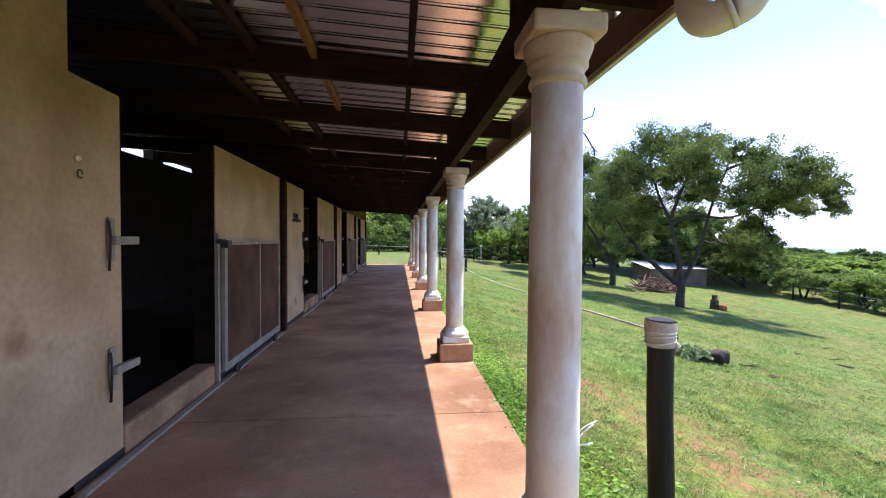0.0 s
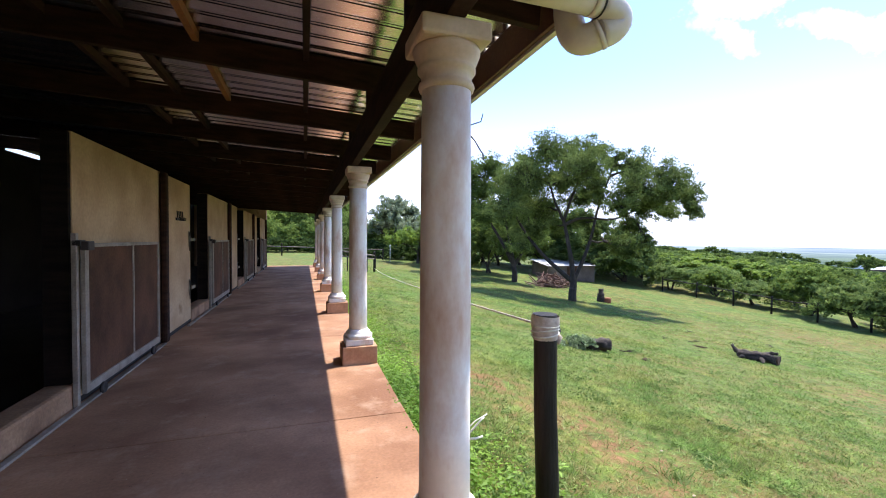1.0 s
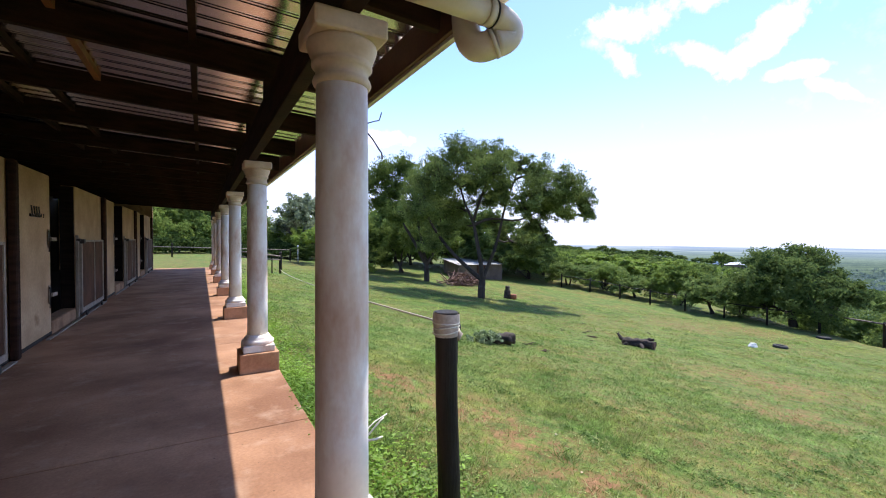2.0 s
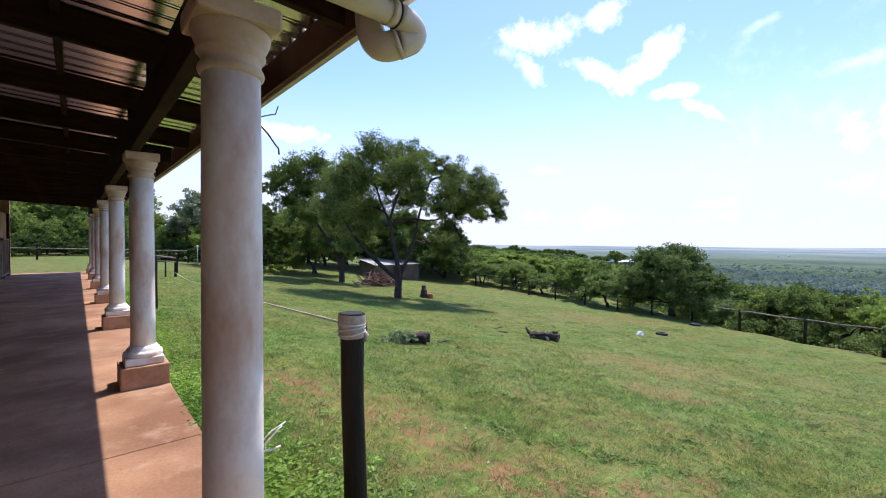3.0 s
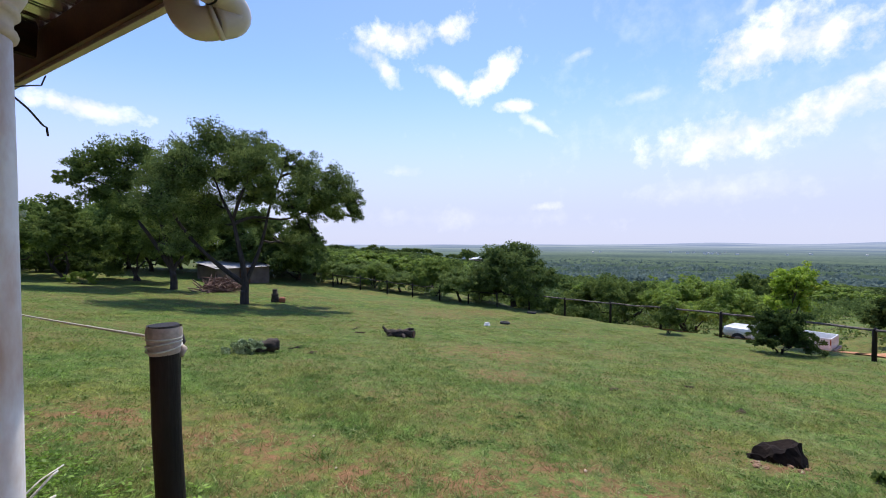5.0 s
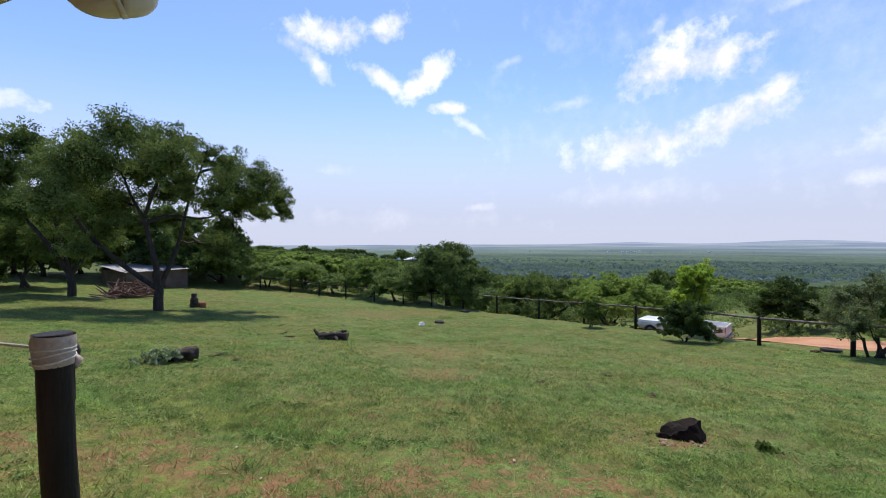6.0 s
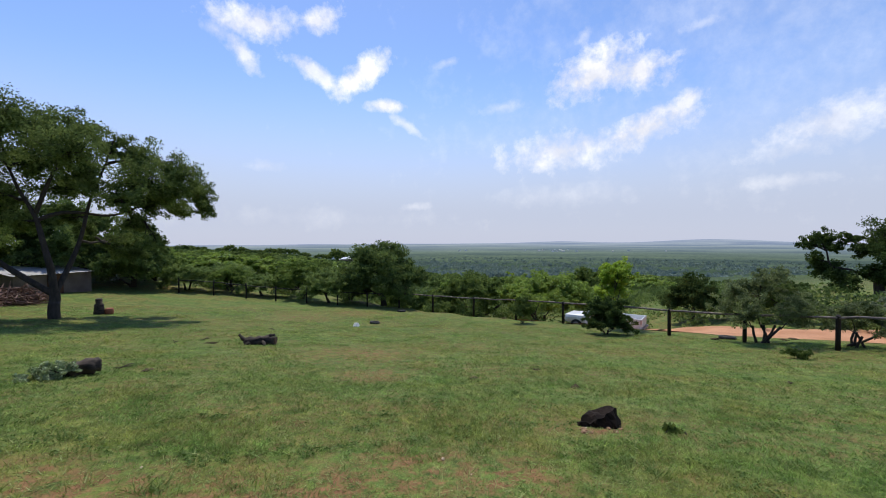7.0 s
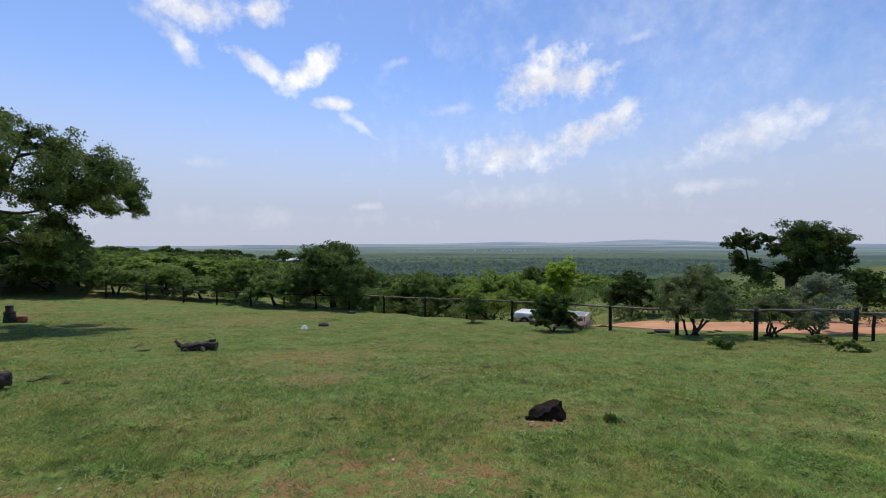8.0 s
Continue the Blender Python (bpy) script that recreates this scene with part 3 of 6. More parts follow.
def tree(name, label, x, y, lobes, trunk_r, fork, leaf_mat, leaf=0.09, dense=1.0, seed=1, category="tree", group="", bark=None, twigs=9, rz=0.0, z=None, flat=0.75, stems=1, boughs=4, limbs=(), clump=0.17):
    """A trunk that forks to the lobes of the crown, twigs to clumps inside each lobe, and leaves round the clumps. lobes: (dx, dy, height, radius); limbs: (points, thick end, thin end) of a given skeleton."""
    rng = np.random.default_rng(seed)
    top = thing(name, x, y, gz(x, y) - 0.04 if z is None else z, label, category, group, rz)
    vs, fs, clumps, rads = [], [], [], []

    def add(pts, rr, n):
        v, f = tube_arrays(pts, rr, n)
        o = len(vs)
        vs.extend(v)
        fs.extend(tuple(i + o for i in q) for q in f)

    forks, nodes = [], []
    for pts, r0, r1 in limbs:
        line = arc_points(pts, 5)
        add(line, [r0 + (r1 - r0) * k / (len(line) - 1) for k in range(len(line))], 10)
        nodes += [Vector(q) for q in line[len(line) // 3:]]
    if limbs:
        boughs = 0
    for s in range(0 if limbs else stems):
        lean = Vector(rng.normal(0, 0.10 if stems == 1 else 0.45, 3)) * fork
        lean.z = 0
        base = Vector((0, 0, 0)) if stems == 1 else Vector((rng.normal(0, 0.1), rng.normal(0, 0.1), 0))
        f0 = base + lean + Vector((0, 0, fork))
        r0 = trunk_r / math.sqrt(stems)
        add([base, base + Vector((0, 0, 0.12 * fork)), base.lerp(f0, 0.55) + Vector((rng.normal(0, 0.04), rng.normal(0, 0.04), 0)), f0],
            [r0 * 1.22, r0 * 1.04, r0 * 0.95, r0 * 0.9], 10)
        forks.append(f0)
    order = [0]
    while len(order) < min(len(lobes), max(1, boughs)):
        order.append(max(range(len(lobes)), key=lambda i: min((Vector(lobes[i][:3]) - Vector(lobes[j][:3])).length for j in order)))
    order += [i for i in range(len(lobes)) if i not in order]
    for step, i in enumerate(order):
        lx, ly, lz, lr = lobes[i]
        c = Vector((lx, ly, lz))
        if step < boughs:
            f0 = min(forks, key=lambda q: (q - c).length)
        else:
            f0 = min(nodes, key=lambda q: (q - c).length + (0.8 if q.z > c.z else 0))
        rr = trunk_r / math.sqrt(stems) * ((0.42 if step < boughs else 0.2) + 0.12 * min(1.0, lr / 1.8))
        mid = f0.lerp(c, 0.45) + Vector((rng.normal(0, 0.12), rng.normal(0, 0.12), 0.18)) * (c - f0).length * 0.35
        q1 = f0.lerp(mid, 0.5) + Vector(rng.normal(0, 0.05, 3)) * (c - f0).length
        q3 = mid.lerp(c, 0.5) + Vector(rng.normal(0, 0.06, 3)) * (c - f0).length
        nodes += [mid, q3] if step < boughs else [mid]
        add([f0 - Vector((0, 0, 0.1)) if step < boughs else f0, q1, mid, q3, c], [rr, rr * 0.82, rr * 0.6, rr * 0.42, rr * 0.22], 6)
        n = max(8, int(twigs * lr * lr * 1.5 + 6))
        for k in range(n):
            d = Vector(rng.normal(size=3))
            d.normalize()
            d.z = d.z * 0.75 + 0.1
            e = c + d * lr * (0.45 + 0.55 * rng.random())
            st = (mid, q3, c)[int(rng.integers(0, 3))]
            w = st.lerp(e, 0.5) + Vector(rng.normal(0, 0.1, 3)) * lr
            add([st, w, e], [rr * 0.28, rr * 0.18, rr * 0.06], 4)
            clumps.append(e)
            rads.append(lr * (clump + 0.17 * rng.random()))
            clumps.append(w)
            rads.append(lr * (clump + 0.03))
    raw("trunk", vs, fs, bark or M_BARK, top, True)
    area = sum(l[3] ** 2 for l in lobes)
    v, f = leaves(rng, [tuple(q) for q in clumps], rads, int(dense * area * 1000 * (0.09 / leaf) ** 2), leaf, flat)
    v[:, 2] = np.maximum(v[:, 2], 0.02)
    raw("crown", v, f, leaf_mat, top)
    return top


def crown_lobes(seed, width, low, high, n, r, dome=True):
    """Lobes spread through a dome between two heights."""
    rng = np.random.default_rng(seed)
    out = []
    for k in range(n):
        a, q = 2.4 * k + rng.normal(0, 0.3), math.sqrt((k + 0.4) / n)
        h = low + (high - low) * (rng.random() if not dome else min(1.0, (1 - q * q) * 0.75 + 0.35 * rng.random()))
        out.append((math.cos(a) * q * width, math.sin(a) * q * width, h, r * (0.75 + 0.5 * rng.random())))
    return out


# ---- ground ----
SKYLINE = [(20, -0.4), (40, -0.5), (47, -1.0), (53, -1.45), (58, -1.9), (61, -2.6), (66, -3.0), (80, -3.3), (95, -4.2), (110, -4.6), (140, -4.0)]


def crest_of_bush(b):
    """How high the bush stands against the distance, by bearing: the lie of the hillside and the valley."""
    return float(np.interp(b, [q[0] for q in SKYLINE], [q[1] for q in SKYLINE]))


def gz(x, y):
    """Height of the ground: level round the stable, falling over the lawn to the valley."""
    u = max(0.0, x - 2.75)
    yy = min(max(y, -35.0), 40.0)
    ue = min(u, 34.0)
    z = -0.05 - 0.185 * ue + 0.00183 * ue * ue - 0.00073 * ue * yy + 0.000076 * ue * yy * yy
    d = math.hypot(x, y)
    edge = 27.6 + (y + 1.6) * 0.52 if y > -1.6 else 27.6 + (y + 1.6) * 0.8
    q = min(1.0, max(0.0, (x - edge - 0.6) / 4.0))
    z -= q * q * (3 - 2 * q) * (1.3 if y > -3 else max(0.15, 1.3 + 0.18 * (y + 3)))
    far = max(0.0, u - 34.0)
    if far > 0:
        valley = z - 0.10 * min(far, 250.0) - 0.16 * max(0.0, far - 250.0)
        bear = math.degrees(math.atan2(x, y))
        w = min(1.0, max(0.0, (74.0 - bear) / 12.0)) * min(1.0, far / 60.0)
        w = w * w * (3 - 2 * w)
        crest = 1.46 + min(d, 520.0) * math.tan(radians(crest_of_bush(bear))) - 3.2 - 0.06 * max(0.0, d - 520.0)
        f = min(1.0, far / 480.0)
        hill = z + (crest - z) * f - 4.5 * math.sin(math.pi * f)
        z = valley * (1 - w) + hill * w
    z += 0.03 * math.sin(x * 0.9 + y * 0.35) * math.sin(y * 0.7 - x * 0.2) * min(1.0, u / 4.0)
    return z


def ground_axis(lo, hi):
    out, s = [0.0], 0.5
    while out[-1] < hi:
        out.append(out[-1] + s)
        if out[-1] > 14:
            s *= 1.09
    neg, s = [0.0], 0.5
    while neg[-1] > lo:
        neg.append(neg[-1] - s)
        if neg[-1] < -14:
            s *= 1.09
    return sorted(set(neg[1:] + out))


def build_ground():
    xs, ys = ground_axis(-4800, 4800), ground_axis(-4800, 4800)
    vs = [(x, y, gz(x, y) - (0.14 if -4 < x < 2.7 and -15.0 < y < 24.4 else 0.0)) for x in xs for y in ys]
    n = len(ys)
    fs = [(i * n + j, (i + 1) * n + j, (i + 1) * n + j + 1, i * n + j + 1) for i in range(len(xs) - 1) for j in range(n - 1)]
    ob = raw("ground", vs, fs, M_LAWN, None, True)
    tagged(ob, "short green lawn with worn reddish bare patches, sloping down", "lawn", kind="structure")


build_ground()


def build_backdrop():
    """Far plain and hills as rings round the place."""
    vs, fs = [], []
    bearings = np.linspace(0, 360, 481)[:-1]
    rows = [(330, -5.3), (450, -4.65), (600, -4.05), (800, -3.45), (1050, -2.95), (1400, -2.4), (1900, -1.85), (2500, -1.5), (3200, -1.12), (3900, -0.83), (4500, -0.6)]
    for k, (r, el) in enumerate(rows):
        for b in bearings:
            a = radians(b)
            e = el + (0.07 * math.sin(a * 9 + k * 1.7) + 0.05 * math.sin(a * 31 + 2 * k)) * (1.0 if k < 6 else 0.45)
            if k == len(rows) - 1:
                e += 0.45 * math.exp(-((b - 110) / 6) ** 2) + 0.18 * math.exp(-((b - 92) / 5) ** 2) - 0.12 * math.exp(-((b - 60) / 15) ** 2)
            if k > 5:
                e -= 0.02 * abs(math.sin(a * 14 + k))
            if k == 0:
                e -= 0.8
            vs.append((math.sin(a) * r, math.cos(a) * r, 1.46 + r * math.tan(radians(e))))
    # canopy of the bush on the nearer plain
    rng = np.random.default_rng(55)
    cv, cf, o = [], [], 0
    for k in range(5200):
        b, r = 40 + 88 * rng.random(), 335 + 900 * rng.random() ** 1.6
        if math.sin(r * 0.012 + b * 0.35) + math.sin(r * 0.031 - b * 0.9) > 0.7:
            continue
        i = max(j for j in range(len(rows)) if rows[j][0] <= r)
        f = (r - rows[i][0]) / (rows[i + 1][0] - rows[i][0])
        za, zb = (1.46 + q * math.tan(radians(e)) for q, e in rows[i:i + 2])
        h = 2.2 + 2.6 * rng.random()
        v, q = leaves(rng, [(math.sin(radians(b)) * r, math.cos(radians(b)) * r, za + (zb - za) * f + h * 0.4)], [h * 1.1], 16, h * 0.42, 0.55)
        cv.append(v)
        cf.append(q + o)
        o += len(v)
    tagged(raw("valley_woods", np.concatenate(cv), np.concatenate(cf), F_VALLEY_HAZE, None), "bush scattered over the valley plain, blue haze put into its leaf colour", "woods", kind="stuff")
    n = len(bearings)
    for k in range(len(rows) - 1):
        for j in range(n):
            fs.append((k * n + j, k * n + (j + 1) % n, (k + 1) * n + (j + 1) % n, (k + 1) * n + j))
    ob = raw("backdrop", vs, fs, M_FAR_HAZE, None, True)
    tagged(ob, "blue-green valley plain with low far hills, haze painted into its glow", "distance", kind="structure")


build_backdrop()

# ---- stable building ----
WALL_END = 24.3
BAYS = [2.97, 8.45, 13.95, 19.45]
OPEN = 1.48
# roof, eave and walls run on unseen to here, added to dim the veranda
UNSEEN_SOUTH = -6.6


def build_floor():
    fl = new("floor")
    tagged(fl, "red-brown screed walkway with shallow joints", "floor", kind="structure")
    # slabs south of the viewpoint are unseen, added to brighten the roof sheets
    ys = [-15.15 + 3.1 * k for k in range(14)]
    ys = [y for y in ys if y < 24] + [24.4]
    for a, b in zip(ys, ys[1:]):
        part("slab", box(0.0, 2.75, a + 0.004, b - 0.004, -0.16, 0.0, 0.006), M_FLOOR, fl)
    ap = box(-3.4, 0.0, UNSEEN_SOUTH, WALL_END, -0.16, 0.05)
    tagged(part("stall_floor", ap, M_STALL_GLOOM), "earth floor inside the stalls, the gloom put into its near-black colour", "floor", kind="structure")


def build_walls():
    bm = bmesh.new()
    box(-0.2, 0.0, UNSEEN_SOUTH, 2.52, -0.1, 2.92, 0, bm)
    y = 2.52
    for b in BAYS:
        box(-0.2, -0.004, y, b, -0.1, 2.41, 0.006, bm)
        y = b + OPEN
    box(-0.2, -0.004, y, WALL_END, -0.1, 2.41, 0.006, bm)
    w = part("wall_west", bm, M_WALL)
    tagged(w, "tan plastered stable wall, stained and scuffed", "wall", kind="structure")
    for i, b in enumerate(BAYS):
        f = thing("door_frame", -0.1, b, 0.20, "dark-stained timber lining of a stall doorway", "door frame", "door frames")
        part("jamb", box(-0.105, 0.085, OPEN - 0.05, OPEN - 0.002, 0.0, 2.2, 0.004), M_JAMB, f)
        part("jamb", box(-0.105, 0.085, 0.002, 0.03, 0.0, 2.2, 0.004), M_JAMB, f)
        s = part("step", box(-0.22, 0.015, b, b + OPEN, -0.1, 0.20, 0.03), M_STEP)
        tagged(s, "worn plastered kerb across a stall doorway", "threshold", kind="structure")
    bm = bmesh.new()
    box(-3.6, -3.4, UNSEEN_SOUTH, 8.6, -0.1, 3.33, 0, bm)
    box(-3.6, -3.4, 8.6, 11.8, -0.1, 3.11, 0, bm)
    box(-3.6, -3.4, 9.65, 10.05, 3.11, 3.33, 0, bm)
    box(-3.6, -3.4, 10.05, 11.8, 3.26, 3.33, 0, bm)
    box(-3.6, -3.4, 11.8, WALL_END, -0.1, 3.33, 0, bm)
    tagged(part("wall_back", bm, M_STALL_GLOOM), "back wall of the stalls, gloom put into its colour, with a gap under the roof", "wall", kind="structure")
    for nm, y0 in (("wall_south", UNSEEN_SOUTH - 0.2), ("wall_north", WALL_END)):
        tagged(part(nm, box(-3.6, 0.0, y0, y0 + 0.2, -0.1, 3.1), M_WALL), "tan plastered end wall", "wall", kind="structure")


EAVE_X = 3.28


def sheet_z(x):
    return 3.155 - 0.055 * x


def build_roof():
    """Ribbed steel sheets: flat pans and raised crowns running down the slope."""
    roof = new("ceiling")
    tagged(roof, "galvanised ribbed roof sheets over dark timber", "roof", kind="structure")
    pitch = 0.2
    prof = [(0.0, 0.0), (0.050, 0.0), (0.054, 0.003), (0.058, 0.0), (0.092, 0.0), (0.106, 0.048), (0.182, 0.048)]
    vs, fs = [], []
    xs = [-3.75, 0.0, 1.0, 2.0, EAVE_X + 0.06]
    y0, y1 = UNSEEN_SOUTH - 0.3, WALL_END + 0.3
    rows = [(y0 + k * pitch + dy, dz) for k in range(int((y1 - y0) / pitch)) for dy, dz in prof]
    for y, dz in rows:
        for x in xs:
            vs.append((x, y + 0.004 * noise.noise((x * 1.3, y * 2, 0)), sheet_z(x) + dz + 0.004 * noise.noise((x * 0.9, y * 0.7, 3))))
    k = len(xs)
    for i in range(len(rows) - 1):
        for j in range(k - 1):
            fs.append((i * k + j, (i + 1) * k + j, (i + 1) * k + j + 1, i * k + j + 1))
    raw("roof_sheet", vs, fs, M_SHEET, roof, False)


def build_timbers():
    y = 3.72 - 1.53 * 6
    while y < WALL_END:
        bm = box(-3.4, EAVE_X - 0.005, -0.028, 0.028, -0.225, -0.002, 0.004)
        ob = part("rafter", bm, M_BEAM)
        ob.matrix_basis = Matrix.Translation((0, y, sheet_z(0))) @ Matrix.Rotation(math.atan(0.055), 4, "Y")
        tagged(ob, "dark-stained timber rafter under the veranda roof", "rafter", "veranda rafters")
        pk = part("packing_block", box(2.445, 2.515, y - 0.03, y + 0.03, 2.638, 2.80, 0.003), M_BEAM)
        tagged(pk, "dark timber packing block between beam and rafter", "packing block", "packing blocks")
        y += 1.53
    for x, m, a, b in ((0.15, M_BEAM, UNSEEN_SOUTH, WALL_END), (0.62, M_BEAM, UNSEEN_SOUTH, WALL_END), (1.12, M_BEAM_NEW, UNSEEN_SOUTH, 5.2), (1.94, M_BEAM, UNSEEN_SOUTH, WALL_END), (2.75, M_BEAM, UNSEEN_SOUTH, WALL_END)):
        z = sheet_z(x) - 0.003
        ob = part("purlin", box(x - 0.025, x + 0.025, a, b, z - 0.075, z, 0.003), m)
        tagged(ob, "unstained orange pine purlin" if m is M_BEAM_NEW else "dark-stained timber purlin under the sheets", "purlin", "veranda purlins")
    ob = part("column_beam", box(2.44, 2.52, UNSEEN_SOUTH, WALL_END, 2.34, 2.64, 0.006), M_BEAM)
    tagged(ob, "dark-stained timber beam lying along the column tops", "beam")
    fa = thing("fascia", EAVE_X, UNSEEN_SOUTH - 0.3, 2.72, "brown fascia board with a cream outer strip along the eave", "fascia")
    part("board", box(0.0, 0.03, 0, WALL_END - UNSEEN_SOUTH + 0.6, 0.0, 0.245, 0.003), M_FASCIA, fa)
    part("trim_strip", box(0.031, 0.075, 0, WALL_END - UNSEEN_SOUTH + 0.6, -0.022, 0.255, 0.004), M_TRIM, fa, "cream painted strip")


def build_column():
    """Turned concrete column on a square red plinth."""
    col = thing("column", 2.487, 1.6, 0.0, "white-painted concrete column with brown stains on a red plinth", "column", "veranda columns")
    part("plinth", box(-0.205, 0.205, -0.205, 0.205, -0.06, 0.21, 0.012), M_PLINTH, col, "red plastered square plinth")
    bm = box(-0.165, 0.165, -0.165, 0.165, 0.21, 0.285, 0.012)
    lathe([(0.165, 0.284), (0.172, 0.30), (0.170, 0.325), (0.155, 0.338), (0.142, 0.345), (0.142, 0.36), (0.128, 0.372), (0.118, 0.39)], 32, bm)
    part("base", bm, M_COLUMN, col)
    part("shaft", lathe([(0.109, 0.388), (0.107, 0.7), (0.107, 1.2), (0.105, 1.7), (0.102, 2.095)], 36), M_COLUMN, col)
    bm = lathe([(0.102, 2.09), (0.113, 2.095), (0.117, 2.108), (0.113, 2.121), (0.105, 2.127), (0.105, 2.158), (0.114, 2.162), (0.121, 2.17), (0.121, 2.181), (0.115, 2.187), (0.119, 2.194), (0.128, 2.212), (0.137, 2.234), (0.140, 2.25), (0.136, 2.262)], 36)
    box(-0.145, 0.145, -0.145, 0.145, 2.26, 2.34, 0.014, bm)
    part("capital", bm, M_CAPITAL, col, "capital stained brown by water")
    # negative k: unseen columns under the added southern roof
    for k in (-2, -1, 1, 2, 3, 4, 5, 6):
        copy_thing(col, pose(2.545, 1.56 + 3.585 * k, 0, 0, 0, 90 * (k % 4)))


build_floor()
build_walls()
build_roof()
build_timbers()
build_column()


def build_stable_door(y):
    """Sliding half door: steel frame, two rusty panels, guide post and floor track."""
    d = thing("stable_door", 0.075, y, 0.0, "rusty brown sheet-metal sliding half door in a galvanised frame, pushed open", "stable door", "stable doors")
    w, z0, z1 = 2.0, 0.10, 1.43
    for nm, b in (("stile", box(-0.02, 0.02, 0, 0.07, z0, z1, 0.004)), ("stile", box(-0.02, 0.02, w - 0.05, w, z0, z1, 0.004)),
                  ("rail", box(-0.02, 0.02, 0.07, w - 0.05, z0, z0 + 0.08, 0.004)), ("rail", box(-0.02, 0.02, 0.07, w - 0.05, z1 - 0.035, z1, 0.004)),
                  ("strip", box(-0.012, 0.016, w * 0.56, w * 0.56 + 0.02, z0 + 0.08, z1 - 0.035, 0.002))):
        part(nm, b, M_STEEL, d)
    part("panel", box(-0.012, 0.004, 0.07, w * 0.56, z0 + 0.08, z1 - 0.035), M_RUST, d, "rust-brown steel sheet")
    part("panel", box(-0.012, 0.004, w * 0.56 + 0.02, w - 0.05, z0 + 0.08, z1 - 0.035), M_RUST, d, "rust-brown steel sheet")
    part("roller", lathe([(0.05, -0.015), (0.055, 0.0), (0.05, 0.015)], 14), M_BLACKSTEEL, d).matrix_basis = pose(0.03, 0.3, 0.06, 0, 90, 0)
    part("roller", lathe([(0.05, -0.015), (0.055, 0.0), (0.05, 0.015)], 14), M_BLACKSTEEL, d).matrix_basis = pose(0.03, 1.7, 0.06, 0, 90, 0)
    part("latch", box(0.0, 0.07, -0.05, 0.06, z1 - 0.06, z1 + 0.02, 0.01), M_BLACKSTEEL, d, "black steel latch")
    return d


def build_doorway_hardware(b):
    g = thing("guide_post", 0.02, b + OPEN - 0.10, 0.0, "dark steel door guide post beside the doorway", "door post", "door guide posts")
    part("post", box(0.0, 0.04, 0.0, 0.045, 0.0, 1.52, 0.004), M_STEEL, g)
    part("bracket", box(0.005, 0.07, 0.0, 0.10, 1.41, 1.46, 0.004), M_BLACKSTEEL, g)
    for z in (0.62, 1.46):
        c = thing("door_catch", 0.004, b - 0.12, z, "galvanised steel door catch bolted to the jamb", "door catch", "door catches")
        part("back_plate", box(0.0, 0.012, -0.03, 0.03, -0.14, 0.14, 0.004), M_STEEL, c)
        part("arm", box(0.012, 0.05, -0.02, 0.22, -0.035, 0.02, 0.006), M_STEEL, c)
        part("pin", tube_mesh([(0.02, -0.045, 0.12), (0.03, -0.045, 0.02), (0.02, -0.045, -0.2)], 0.008), M_BLACKSTEEL, c)
    p = part("wall_post", box(0.003, 0.09, b + OPEN + 2.30, b + OPEN + 2.44, 0.0, 2.405, 0.03), M_BEAM)
    tagged(p, "dark-stained timber post against the stable wall", "post", "wall posts")
    t = part("door_track", box(0.05, 0.10, b - 0.5, b + OPEN + 2.25, 0.001, 0.022, 0.004), M_STEEL)
    tagged(t, "grey steel sliding-door track fixed to the floor", "door track", "door tracks")


def tube_mesh(points, r, n=8):
    vs, fs = tube_arrays(points, [r] * len(points), n)
    bm = bmesh.new()
    bv = [bm.verts.new(v) for v in vs]
    for f in fs:
        bm.faces.new([bv[i] for i in f]).smooth = True
    bm.faces.new(list(reversed(bv[:n])))
    bm.faces.new(bv[-n:])
    return bm


first = None
for b in BAYS:
    if first is None:
        first = build_stable_door(b + OPEN - 0.03)
    else:
        copy_thing(first, pose(0.075, b + OPEN - 0.03, 0))
    build_doorway_hardware(b)


def build_downpipe():
    p = thing("downpipe", 3.215, 1.79, 2.4, "cream plastic rainwater pipe with two bends under the eave", "pipe")
    o = Vector((3.2, 1.8, 2.4))
    run = [Vector(v) - o for v in ((2.658, 1.600, 2.591), (2.985, 1.622, 2.602), (3.236, 1.638, 2.608))]
    mid, low, top = Vector((3.295, 1.70, 2.500)) - o, Vector((3.225, 1.765, 2.462)) - o, Vector((3.203, 1.83, 2.69)) - o
    tube("long_pipe", run, [0.061] * 3, M_PVC, p, 20)
    d = (run[2] - run[1]).normalized()
    turn = Vector((3.415, 1.655, 2.600)) - o
    pts = [run[2] * (1 - t) ** 3 + turn * 3 * t * (1 - t) ** 2 + (Vector((3.405, 1.665, 2.53)) - o) * 3 * t * t * (1 - t) + mid * t ** 3 for t in (k / 14 for k in range(15))]
    tube("bend", pts, [0.063 + 0.011 * k / 14 for k in range(15)], M_PVC, p, 20)
    pts = [mid * (1 - t) ** 3 + low * 3 * t * (1 - t) ** 2 + (Vector((3.195, 1.815, 2.50)) - o) * 3 * t * t * (1 - t) + top * t ** 3 for t in (k / 14 for k in range(15))]
    tube("bend", pts, [0.074] * 15, M_PVC, p, 20)
    tube("seal_ring", [run[2] - d * 0.006, run[2] + d * 0.004], [0.068] * 2, M_RUBBER, p, 22, "black rubber ring")
    tube("collar", [run[2] - d * 0.05, run[2] - d * 0.006], [0.066] * 2, M_PVC, p, 22)
    e = (low - mid).normalized()
    tube("collar", [mid - e * 0.014, mid + e * 0.010], [0.079] * 2, M_PVC, p, 22)


build_downpipe()

# ---- near paddock post, tape, wires ----


